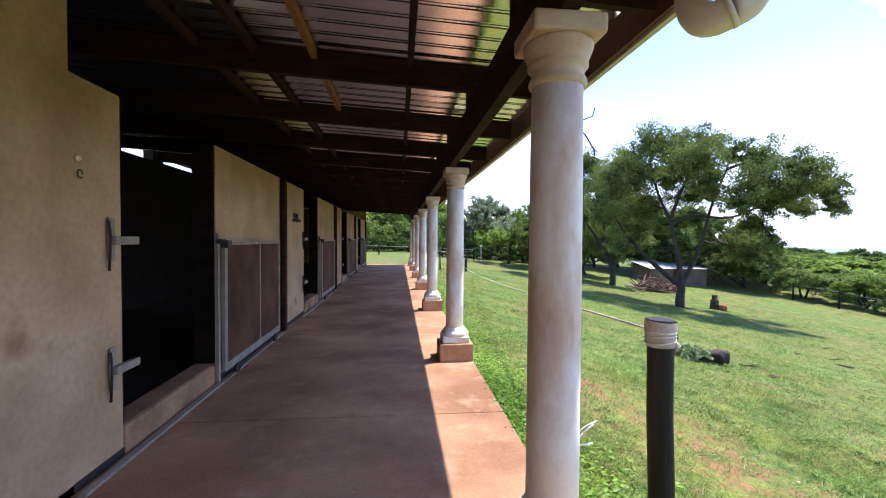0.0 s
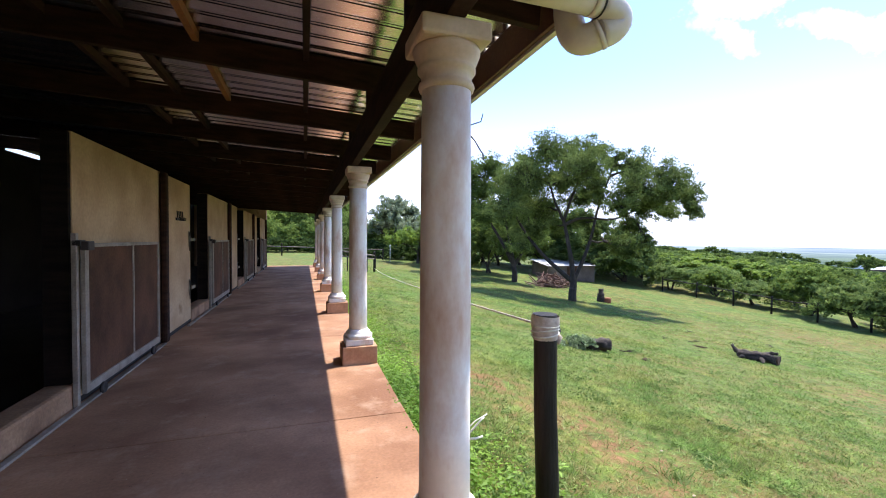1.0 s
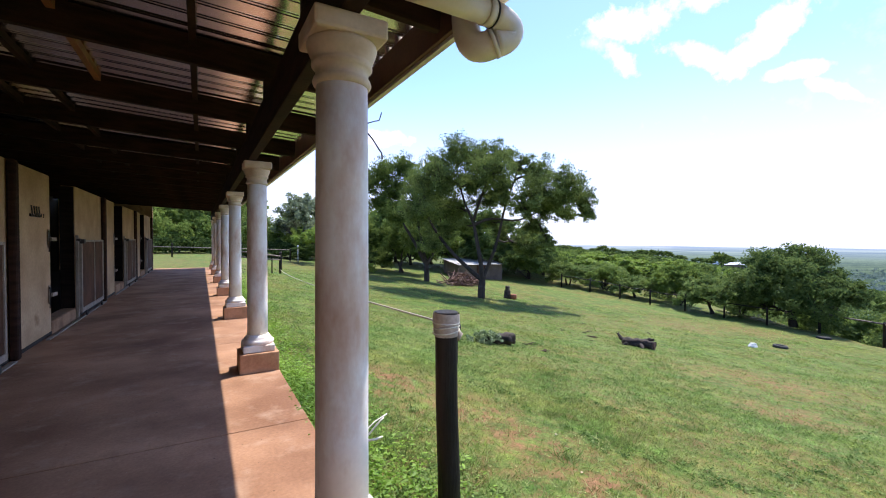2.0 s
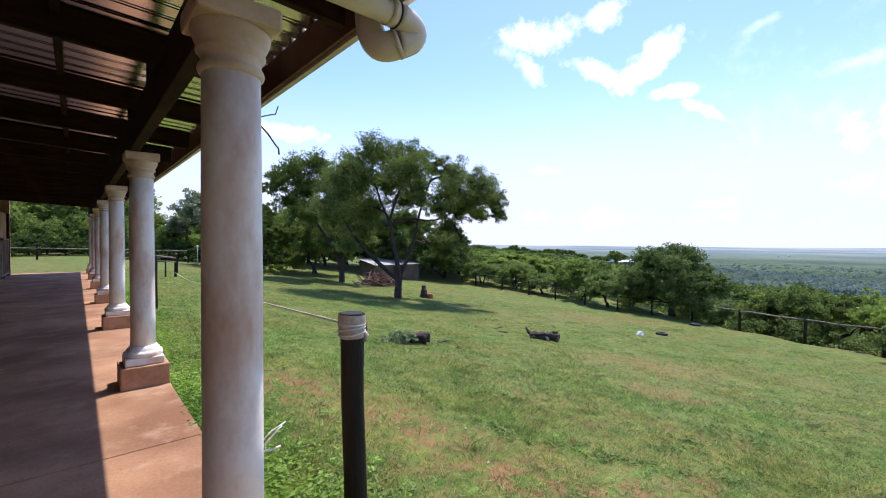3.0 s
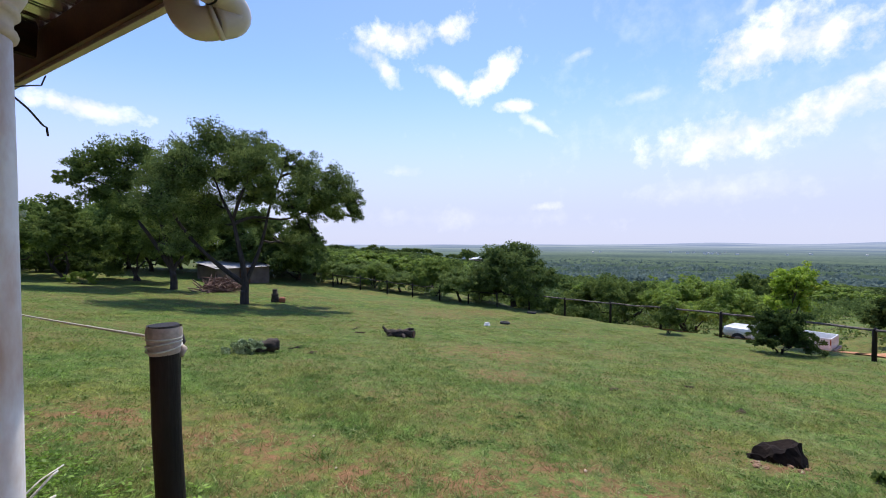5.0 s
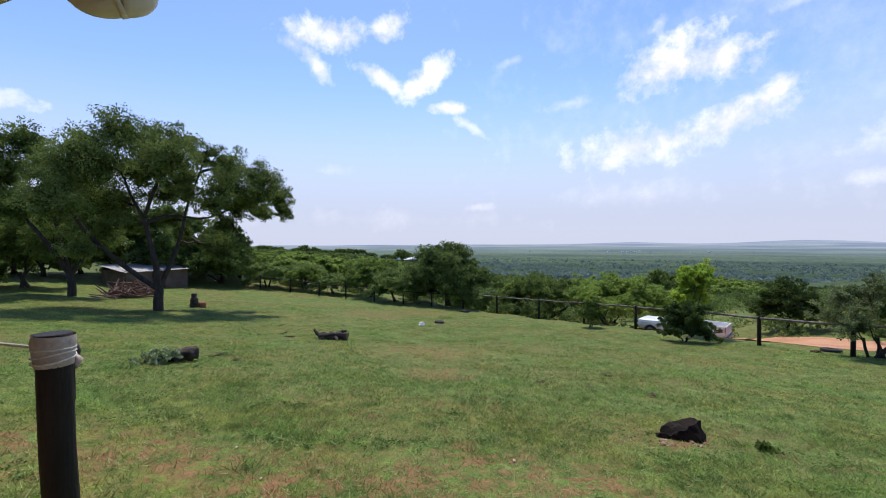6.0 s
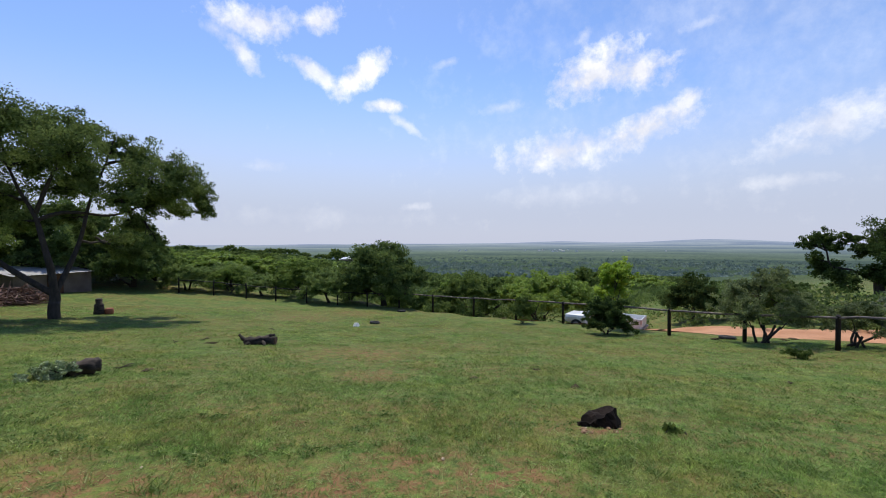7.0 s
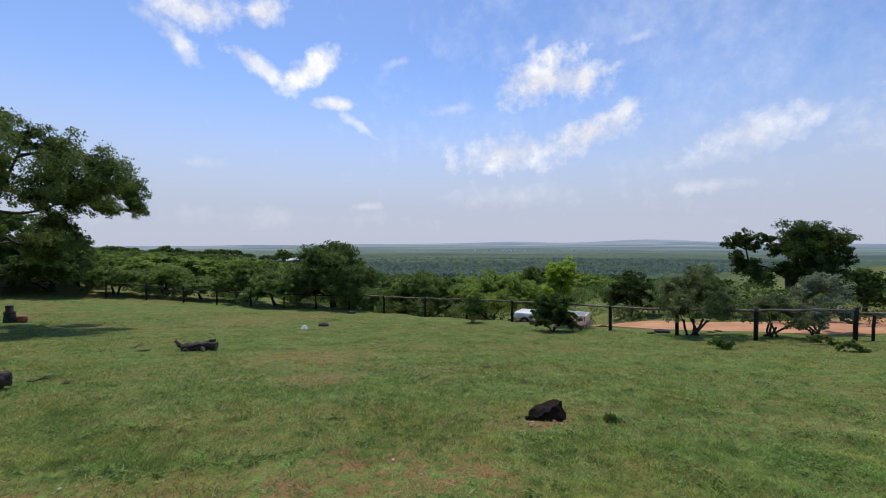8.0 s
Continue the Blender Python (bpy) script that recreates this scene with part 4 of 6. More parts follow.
def near_post():
    x, y = 3.215, 2.0
    p = thing("paddock_post", x, y, gz(x, y) - 0.02, "black creosoted post with cream tape wound round its top", "fence post")
    h = 1.07 - gz(x, y)
    pts = [(0.024, -0.018, -0.2), (0.016, -0.012, 0.3), (0.005, -0.002, 0.7), (0, 0, h - 0.01), (0, 0, h + 0.016)]
    tube("pole", pts, [0.067, 0.065, 0.064, 0.064, 0.066], M_POST, p, 20)
    for k, (z, r) in enumerate(((h - 0.018, 0.078), (h - 0.045, 0.076), (h - 0.075, 0.072), (h - 0.098, 0.069))):
        ring = [(math.cos(a) * 0.004, math.sin(a) * 0.004, z + 0.028 * s) for s, a in ((-1, 0.3 * k), (0, 1), (1, 0.5))]
        tube("tape_turn", ring, [r * 0.985, r * 1.02, r * 0.97], M_TAPE, p, 22, caps=False)
    turns = [(math.cos(a) * 0.076, math.sin(a) * 0.076, h - 0.115 + 0.0040 * a + 0.006 * math.sin(a * 1.3)) for a in (k * 0.3 for k in range(70))]
    tube("cord", turns, [0.004] * len(turns), M_ROPE, p, 6, "cream cord wound round the tape")
    part("strap", box(0.060, 0.070, -0.02, 0.015, h - 0.30, h - 0.10, 0.003), M_BLACKSTEEL, p, "black plastic strap")
    tube("knot", [(0.062, -0.03, h - 0.15), (0.085, -0.02, h - 0.12), (0.075, 0.01, h - 0.09)], [0.012, 0.016, 0.008], M_TAPE, p, 8)
    tube("clip", [(0.07, 0.0, h - 0.13), (0.10, 0.01, h - 0.09), (0.095, 0.015, h - 0.05)], [0.008, 0.009, 0.007], M_BLACKSTEEL, p, 6, "black plastic clip")


near_post()


def rope(name, a, b, sag, r, label):
    a, b = Vector(a), Vector(b)
    pts = [a.lerp(b, k / 16) - Vector((0, 0, sag * 4 * (k / 16) * (1 - k / 16))) for k in range(17)]
    ob = tube(name, [p - a for p in pts], [r] * 17, M_ROPE, None, 6)
    ob.location = a
    tagged(ob, label, "rope")


rope("fence_rope", (3.20, 2.03, 1.0), (5.9, 25.6, -0.28), 0.12, 0.008, "cream fence rope tied from post to post")


def column_wires():
    w = thing("bent_wire", 2.59, 1.63, 1.86, "two bent dark wires sticking out of a column", "wire")
    tube("strand", [(0, 0, 0.11), (0.06, 0.04, 0.14), (0.10, 0.08, 0.16), (0.115, 0.09, 0.20)], [0.0025] * 4, M_WIRE, w, 5)
    tube("strand", [(0, 0, 0.09), (0.05, 0.03, 0.06), (0.10, 0.07, 0.02), (0.115, 0.09, 0.02), (0.118, 0.09, -0.01)], [0.0035] * 5, M_WIRE, w, 5)
    s = thing("loose_string", 2.598, 1.63, 0.62, "frayed white string ends tied to a column", "string")
    tube("strand", [(0, 0, 0.03), (0.05, 0.02, 0.055), (0.12, 0.05, 0.065)], [0.003] * 3, M_ROPE, s, 5)
    tube("strand", [(0, 0, 0.0), (0.04, 0.02, 0.02), (0.08, 0.03, 0.05), (0.10, 0.04, 0.055)], [0.0045] * 4, M_ROPE, s, 5)
    tube("strand", [(0, 0, -0.01), (0.05, 0.02, -0.025), (0.09, 0.03, -0.025)], [0.005] * 3, M_ROPE, s, 5)


column_wires()

# ---- trees ----


def seen_lobes(rows, facing, depth_seed=3):
    """Lobes given across and up the tree's broad side, which faces that bearing; the third axis is strewn."""
    rng = np.random.default_rng(depth_seed)
    c, n = math.cos(radians(facing)), math.sin(radians(facing))
    out = []
    for ac, up, r, dep in rows:
        d = dep + rng.normal(0, 0.3)
        out.append((ac * c + d * n, -ac * n + d * c, up, r))
    return out


def seen_limb(rows, facing, r0, r1):
    c, n = math.cos(radians(facing)), math.sin(radians(facing))
    return [(ac * c + d * n, -ac * n + d * c, up) for ac, up, d in rows], r0, r1


MAIN = [(-2.73, 8.11, 1.22, 0.3), (-1.58, 8.5, 1.22, -0.6), (-0.32, 8.5, 1.4, 0.8), (0.87, 8.31, 1.22, -0.5), (2.16, 7.92, 1.04, 0.4), (3.36, 7.35, 1.28, 0.0),
        (4.65, 6.67, 1.28, -0.4), (5.74, 6.11, 1.04, 0.4), (6.06, 5.05, 0.73, 0.0), (5.19, 5.25, 0.98, 1.0), (-2.42, 6.88, 1.65, -1.4), (-0.63, 6.96, 1.46, 1.6),
        (0.98, 6.88, 1.22, 1.5), (2.93, 6.11, 1.34, -1.4), (3.68, 5.44, 1.16, 0.9), (2.28, 5.25, 0.92, -2.0), (3.03, 4.29, 0.98, 0.3), (3.79, 3.43, 0.73, -0.4),
        (-1.99, 5.44, 1.52, 1.5), (-3.57, 6.67, 1.34, 0.5), (-3.68, 5.25, 1.4, -1.0), (-2.62, 3.92, 1.28, 0.8), (0.43, 7.06, 1.46, -2.2), (2.49, 3.15, 0.9, 1.4)]
MAIN_INNER = [(4.2, 5.8, 1.1, -0.9), (0.2, 5.9, 1.0, 1.0), (1.2, 6.0, 0.9, -1.0), (0.5, 4.6, 0.7, 1.6), (-1.0, 4.3, 0.9, 1.2), (3.0, 2.9, 0.8, 0.8), (1.3, 3.8, 0.7, 1.8), (5.9, 5.9, 0.75, 0.3), (-3.0, 3.2, 0.9, -0.4)]
MAIN_LIMBS = [seen_limb(((0, -0.1, 0), (-0.02, 0.5, 0), (0.05, 1.0, 0), (0.02, 1.25, 0)), 35, 0.24, 0.19),
              seen_limb(((0.02, 1.1, 0), (-0.7, 1.7, 0.1), (-1.8, 2.7, 0.2), (-2.9, 4.1, 0.3), (-3.6, 5.6, 0.2), (-3.4, 7.2, 0.2)), 35, 0.14, 0.04),
              seen_limb(((0.02, 1.1, 0), (-0.05, 2.2, -0.1), (-0.3, 3.4, -0.2), (-0.5, 4.6, 0), (-1.2, 6.0, 0.2), (-1.6, 8.2, 0.3)), 35, 0.16, 0.04),
              seen_limb(((-0.45, 4.4, 0), (0.2, 4.75, 0.2), (1.0, 4.8, 0.3), (2.1, 4.6, 0.4), (3.3, 5.2, 0.3), (4.6, 6.0, 0.2)), 35, 0.09, 0.03),
              seen_limb(((0.03, 1.15, 0), (0.5, 2.2, 0.3), (1.0, 3.6, 0.5), (1.3, 5.4, 0.3), (1.9, 7.0, 0), (2.2, 8.2, -0.2)), 35, 0.12, 0.03),
              seen_limb(((-0.5, 4.7, 0), (-0.1, 6.0, -0.4), (0.5, 7.4, -0.6), (0.7, 8.5, -0.4)), 35, 0.09, 0.03)]
tree("tree", "large spreading olive-green shade tree on the lawn", 16.55, 20.7, seen_lobes(MAIN + MAIN_INNER, 35), 0.29, 1.1, F_MAIN, 0.052, 1.4, 5, twigs=15, limbs=MAIN_LIMBS, clump=0.2)
BEHIND = [(-3.1, 8.3, 1.49, 0), (-1.6, 8.8, 1.26, 0.6), (-4.6, 7.7, 1.15, 0.5), (-4.9, 6.8, 0.8, -0.5), (-2.5, 7.0, 1.61, 1.0), (-0.8, 7.4, 1.38, -0.8),
          (-3.8, 6.0, 1.15, 0.4), (-0.4, 5.6, 1.61, 0.3), (-1.8, 5.0, 1.38, -1.2), (1.0, 5.2, 1.38, 0.3), (0.3, 3.5, 1.44, 0.4), (-1.1, 3.1, 1.26, 0.9),
          (1.6, 3.1, 1.15, -0.6), (0.6, 6.4, 1.38, 1.2), (-2.4, 5.6, 1.38, 1.8), (-0.2, 2.3, 1.15, -0.3)]
BEHIND_LIMBS = [seen_limb(((0, -0.1, 0), (0.05, 0.7, 0), (-0.1, 1.5, 0), (-0.3, 3.0, 0.2), (-0.9, 5.5, 0.3), (-1.3, 8.0, 0.4)), 28, 0.23, 0.05),
                seen_limb(((-0.1, 1.4, 0), (-1.0, 3.2, -0.2), (-2.3, 5.2, 0), (-3.4, 7.8, 0.2)), 28, 0.15, 0.03),
                seen_limb(((0.0, 1.3, 0), (0.7, 2.5, 0.3), (1.1, 4.2, 0.2), (1.0, 6.2, 0.6)), 28, 0.14, 0.03)]
tree("tree", "dark shade tree with dense low crown on the lawn", 17.0, 28.7, seen_lobes(BEHIND, 28, 4), 0.26, 1.3, F_MID, 0.062, 1.6, 6, twigs=12, limbs=BEHIND_LIMBS, clump=0.19)
tree("tree", "low olive-green round tree at the lawn's edge", 13.7, 35.9, crown_lobes(8, 1.9, 1.2, 4.9, 15, 1.05), 0.14, 1.0, F_MID, 0.07, 1.9, 8, stems=2)
tree("tree", "low olive-green tree crowding round a shed", 17.2, 33.6, crown_lobes(9, 2.1, 1.1, 4.1, 15, 1.05), 0.15, 1.0, F_MID, 0.07, 1.9, 9, stems=2)
tree("shrub", "bright-green shrub in the shade of the trees", 13.6, 32.6, crown_lobes(10, 0.7, 0.25, 0.7, 6, 0.4), 0.03, 0.12, F_LIGHT, 0.05, 1.5, 10, "shrub", stems=3)

tree("tree", "round dense dark-green tree standing at the fence", 35.9, 12.6, crown_lobes(11, 3.1, 0.8, 4.7, 28, 1.4), 0.25, 0.7, F_ROUND, 0.082, 1.75, 11, twigs=11)
tree("tree", "light-green flat-topped thorn tree beyond the fence", 35.0, -0.6, crown_lobes(12, 3.7, 2.0, 3.7, 26, 1.0), 0.16, 1.2, F_LIGHT, 0.075, 1.6, 12, stems=3)
tree("tree", "green flat-topped thorn tree beyond the fence", 37.5, 5.0, crown_lobes(13, 3.2, 1.8, 3.7, 17, 1.1), 0.16, 1.4, F_MID, 0.085, 1.6, 13, stems=2)
tree("tree", "young bright-green tree behind a bush at the fence", 25.5, -4.0, crown_lobes(14, 0.8, 1.6, 3.6, 11, 0.62, False), 0.07, 0.8, F_BRIGHT, 0.05, 1.5, 14)
tree("bush", "dense dark-green bush at the fence beside the parked pickup", 22.9, -3.3, crown_lobes(15, 0.8, 0.3, 1.45, 16, 0.56), 0.07, 0.2, F_DARK, 0.045, 1.5, 15, "bush", stems=4)
tree("thorn_tree", "multi-stemmed thorn tree with thin grey-green crown at the fence", 20.6, -8.6, crown_lobes(16, 1.4, 0.8, 2.75, 19, 0.55), 0.10, 0.7, F_THORN, 0.034, 0.75, 16, "tree", stems=5, twigs=22)
tree("thorn_tree", "low multi-stemmed thorn tree at the fence", 19.7, -11.0, crown_lobes(17, 0.95, 0.5, 1.5, 14, 0.42), 0.09, 0.5, F_THORN, 0.034, 0.8, 17, "tree", stems=5, twigs=22)
tree("bush", "grey-green flowering bush beside the dirt road", 21.4, -13.9, crown_lobes(18, 1.15, 0.7, 2.3, 16, 0.5), 0.08, 0.5, F_GREY, 0.042, 1.0, 18, "bush", stems=4, twigs=18)
tree("bush", "small grey-green bush under a taller one", 20.4, -13.0, crown_lobes(19, 0.5, 0.3, 1.0, 6, 0.35), 0.05, 0.3, F_GREY, 0.045, 1.0, 19, "bush", stems=3)
FAR_DARK = [(0.0, 4.3, 1.31, 0), (1.3, 4.3, 1.31, 0.4), (2.5, 3.7, 1.25, 0), (0.7, 2.9, 1.5, -0.5), (2.0, 2.3, 1.44, 0.5), (3.0, 2.4, 0.75, 0),
            (-0.53, 3.3, 0.88, 0.3), (1.0, 1.3, 1.38, 0), (-0.32, 1.3, 1.06, 0.2), (2.4, 1.1, 1.12, -0.3), (-2.94, 4.1, 0.94, 0), (-3.78, 3.5, 0.75, 0.3),
            (-2.31, 3.3, 0.69, 0), (-3.46, 2.6, 0.62, -0.2), (-1.47, 3.9, 0.62, 0.2), (-2.84, 1.6, 1.06, 0.2), (-1.68, 0.8, 1.0, -0.2), (1.2, 3.5, 1.38, 1.4),
            (0.3, 1.4, 1.1, 0.6), (1.7, 1.3, 1.1, -0.4), (-2.5, 1.3, 0.9, 0.3), (-3.3, 2.0, 0.7, 0.2), (-0.9, 3.0, 0.8, 0.5)]
tree("tree", "tall dark-green tree with open side limb beyond the road", 37.3, -23.1, seen_lobes(FAR_DARK, 123, 7), 0.3, 1.0, F_DARK, 0.075, 1.9, 20, boughs=5, twigs=12, clump=0.22)
tree("tree", "dark-green rounded tree beyond the dirt road", 30.9, -9.5, crown_lobes(21, 1.35, 0.6, 2.35, 12, 0.8), 0.12, 0.6, F_DARK, 0.06, 1.6, 21)
tree("tree", "mid-green small tree beyond the dirt road", 29.1, -13.4, crown_lobes(22, 1.25, 0.6, 2.3, 10, 0.75), 0.12, 0.6, F_ROUND, 0.06, 1.6, 22)
tree("tree", "dark-green small tree behind the roadside bush", 26.4, -19.6, crown_lobes(28, 1.1, 0.6, 1.9, 9, 0.7), 0.12, 0.6, F_DARK, 0.06, 1.6, 28)
tree("bush", "small leafy bush at the fence", 27.4, 0.7, crown_lobes(23, 0.5, 0.35, 1.4, 11, 0.42), 0.04, 0.2, F_MID, 0.06, 1.4, 23, "bush", stems=3)
for sx, sy, sr, sd in ((16.8, -7.8, 0.32, 24), (17.8, -11.5, 0.34, 25), (16.3, -11.2, 0.36, 26), (7.9, -1.95, 0.11, 27)):
    tree("shrub", "low dark-green shrub growing in the lawn", sx, sy, crown_lobes(sd, sr * 0.9, sr * 0.35, sr * 0.8, 5, sr * 0.55), 0.02, 0.06, F_MID, 0.045, 1.8, sd, "shrub", stems=3)
# row of small trees along the far fence
row_a = tree("fence_tree", "small dark thorn tree with bare stems along the fence", 33.6, 16.4, crown_lobes(31, 1.8, 1.0, 2.4, 15, 0.85), 0.12, 0.9, F_ROW, 0.075, 1.35, 31, "tree", "trees along the fence", stems=2)
row_b = tree("fence_tree", "small green tree with bare stems along the fence", 34.8, 19.6, crown_lobes(32, 2.0, 1.1, 2.8, 16, 0.9), 0.14, 0.9, F_HEDGE, 0.075, 1.35, 32, "tree", "trees along the fence", stems=3)
for k, (x, y, sc) in enumerate(((33.6, 22.6, 1.0), (33.2, 25.4, 1.05), (31.6, 28.2, 1.15), (29.5, 31.5, 1.2), (37.5, 16.5, 0.95), (38.0, 22.5, 1.1), (36.0, 27.5, 1.2), (33.0, 33.0, 1.35), (28.0, 36.0, 1.4), (36.5, 9.0, 0.75), (39.5, 7.0, 0.85), (41.0, 12.5, 1.0), (40.0, -4.5, 0.7), (42.0, 1.5, 0.85))):
    copy_thing((row_a, row_b)[k % 2], pose(x, y, gz(x, y) - 0.05, 0, 0, 67 * k) @ Matrix.Diagonal((sc * 0.8, sc * 0.8, sc * (0.66 if y > 21 else 0.8), 1)))
# trees behind the end of the veranda
tree("tree", "airy grey-green tree beyond the veranda's end", 11.6, 47.0, crown_lobes(41, 2.6, 3.0, 6.2, 11, 1.35), 0.2, 1.8, F_GREY, 0.13, 1.8, 41)
tree("tree", "light-green umbrella thorn tree on the lawn", 12.0, 38.5, crown_lobes(42, 2.9, 2.0, 2.7, 14, 0.85), 0.13, 1.1, F_LIGHT, 0.08, 1.7, 42)
edge_a = tree("edge_tree", "leafy green tree in the row behind the lawn", -5.0, 60.0, crown_lobes(43, 3.4, 1.0, 7.6, 20, 1.8), 0.22, 0.9, F_HEDGE, 0.22, 1.9, 43, "tree", "trees behind the lawn")
edge_b = tree("edge_tree", "full leafy tree in the row behind the lawn", 0.5, 62.0, crown_lobes(44, 3.2, 0.9, 7.0, 20, 1.8), 0.22, 0.8, F_HEDGE, 0.22, 1.9, 44, "tree", "trees behind the lawn")
for k, (x, y, sc) in enumerate(((4.5, 61.0, 0.9), (8.0, 57.0, 0.65), (-10, 62.0, 1.1), (12.5, 56.0, 0.7), (16.0, 52.0, 0.7), (19.5, 49.0, 0.75), (21.0, 44.0, 0.8), (23.5, 40.0, 0.75), (10.0, 51.0, 0.5), (14.0, 47.0, 0.45), (17.0, 43.0, 0.5), (-2.0, 70.0, 1.3), (6.0, 70.0, 1.2), (-6.0, 52.0, 0.4), (-3.0, 53.5, 0.45), (0.0, 52.5, 0.4), (3.0, 53.0, 0.45), (6.0, 52.0, 0.4))):
    copy_thing((edge_a, edge_b)[k % 2], pose(x, y, gz(x, y) - 0.05, 0, 0, 71 * k) @ Matrix.Diagonal((sc, sc, sc, 1)))

low = tree("low_bush", "dark low bush in the row behind the lawn", 4.0, 47.5, crown_lobes(46, 1.4, 0.3, 1.2, 9, 0.7), 0.06, 0.2, F_DARK, 0.1, 1.7, 46, "bush", "low bushes behind the lawn", stems=4)
for k, (x, y, sc) in enumerate(((7.0, 46.0, 1.0), (9.6, 45.0, 1.15), (12.2, 43.6, 1.1), (14.4, 42.0, 1.2), (1.0, 48.5, 1.0), (-2.0, 49.0, 1.1), (16.5, 40.6, 1.0))):
    copy_thing(low, pose(x, y, gz(x, y) - 0.05, 0, 0, 83 * k) @ Matrix.Diagonal((sc * 1.2, sc * 1.2, sc, 1)))
# dark trees behind the shed
for k, (x, y, sc) in enumerate(((24.6, 36.5, 1.25), (27.2, 34.0, 1.45), (29.6, 31.4, 1.05), (20.8, 39.5, 1.2), (32.5, 35.5, 0.9))):
    tree("tree", "dark dense tree standing behind the shed", x, y, crown_lobes(80 + k, 2.1 * sc, 0.9, 4.2 * sc, 16, 1.3), 0.16, 0.8, F_ROUND, 0.11, 1.7, 80 + k, group="trees behind the shed")
# scattered trees down the slope
def fits(x, y, h):
    """The height that a crown may have there, at most h."""
    r = math.hypot(x - 2.1, y + 0.25)
    top = 1.46 + r * math.tan(radians(crest_of_bush(math.degrees(math.atan2(x - 2.1, y + 0.25)))))
    return min(h, top - gz(x, y))


def thorn_tree(k, x, y, m, leaf, group):
    return tree("slope_tree", "flat-topped thorn tree standing on the slope below the fence", x, y, crown_lobes(90 + k, 3.2, 1.5, 3.8, 15, 1.15), 0.16, 1.1, m, leaf, 1.5, 90 + k, "tree", group, stems=2, twigs=4)


near_slope = [thorn_tree(k, x, y, m, 0.14, "trees on the slope") for k, (x, y, m) in enumerate(((52.0, 3.0, F_LIGHT), (58.0, -6.0, F_MID)))]
far_slope = [thorn_tree(k + 2, x, y, m, 0.3, "trees far down the slope") for k, (x, y, m) in enumerate(((118.0, 34.0, F_ROUND), (124.0, 62.0, F_MID), (131.0, 50.0, F_HEDGE)))]
rng = random.Random(31)
for k in range(190):
    b, r = radians(rng.uniform(44, 122)), 50 + 250 * rng.random() ** 1.3
    x, y, sc, turn = math.sin(b) * r, math.cos(b) * r, rng.uniform(0.55, 1.15), rng.uniform(0, 360)
    h = fits(x, y, sc * 4.2)
    if h < 1.6:
        continue
    src = near_slope[k % 2] if r < 85 else far_slope[k % 3]
    copy_thing(src, pose(x, y, gz(x, y) - 0.1, 0, 0, turn) @ Matrix.Diagonal((sc * 1.15, sc * 1.15, h / 4.9, 1)))

# taller crowns standing out along the crest of the hillside
for k in range(22):
    b, r = radians(41 + 21 * (k + rng.random()) / 22), rng.uniform(300, 470)
    x, y, sc = math.sin(b) * r, math.cos(b) * r, rng.uniform(1.0, 1.6)
    copy_thing(far_slope[k % 2], pose(x, y, gz(x, y) - 0.2, 0, 0, rng.uniform(0, 360)) @ Matrix.Diagonal((sc * 1.2, sc * 1.2, sc * 1.15, 1)))

# ---- hillside woods ----


def build_woods():
    rng = np.random.default_rng(77)
    cs, rs = [], []
    for k in range(4200):
        b = radians(18 + 122 * rng.random()) if k % 2 else radians(36 + 31 * rng.random())
        r = 46 + (490 if b < radians(70) else 300) * rng.random() ** (1.5 if k % 2 else 0.85)
        x, y = math.sin(b) * r, math.cos(b) * r
        if x < 39 and y < 40 and r < 60:
            continue
        h = 0.9 + (1.6 if r < 120 else 3.2) * rng.random() ** 2
        if b < radians(66) and r > 110:
            h = 1.3 + 3.2 * rng.random() ** 1.5
        h = fits(x, y, h * (1 + r / 500) * 1.4) / 1.4
        if h < 0.35 or noise.noise((x * 0.02, y * 0.02, 5)) < (-0.4 if r > 110 else -9):
            continue
        cs.append((x, y, gz(x, y) + h * 0.45, h))
    for k in range(320):
        y = -26 + 66 * rng.random()
        edge = 27.6 + (y + 1.6) * (0.52 if y > -1.6 else 0.8)
        gap = 1.2 if y > -2 else 7.0
        x = edge + gap + 16 * rng.random() ** 1.3
        if y > 12 and k % 5:
            continue
        if y > 12:
            x = 34.5 - 0.25 * (y - 12) + 12 * rng.random()
        h = 0.5 + 1.3 * rng.random()
        cs.append((x, y, gz(x, y) + h * 0.4, h))
    c = np.array(cs)
    dist = np.hypot(c[:, 0], c[:, 1])
    vs, fs, o = [], [], 0
    for (x, y, z, h), d in zip(c, dist):
        n = int(min(240, max(46 if d < 150 else 32, 11500 / d)) * min(2.6, 0.4 + h * h / 6))
        v, f = leaves(rng, [(x + rng.normal(0, h * 0.35), y + rng.normal(0, h * 0.35), z + rng.normal(0, h * 0.16)) for q in range(9)], [h * 0.36] * 9, n, max(0.095, d * 0.0024), 0.7)
        vs.append(v)
        fs.append(f + o)
        o += len(v)
    ob = raw("hillside_woods", np.concatenate(vs), np.concatenate(fs), F_WOODS, None)
    tagged(ob, "green thorn bush covering the slope down to the valley", "woods", kind="stuff")


build_woods()

# ---- dirt road, fence ----


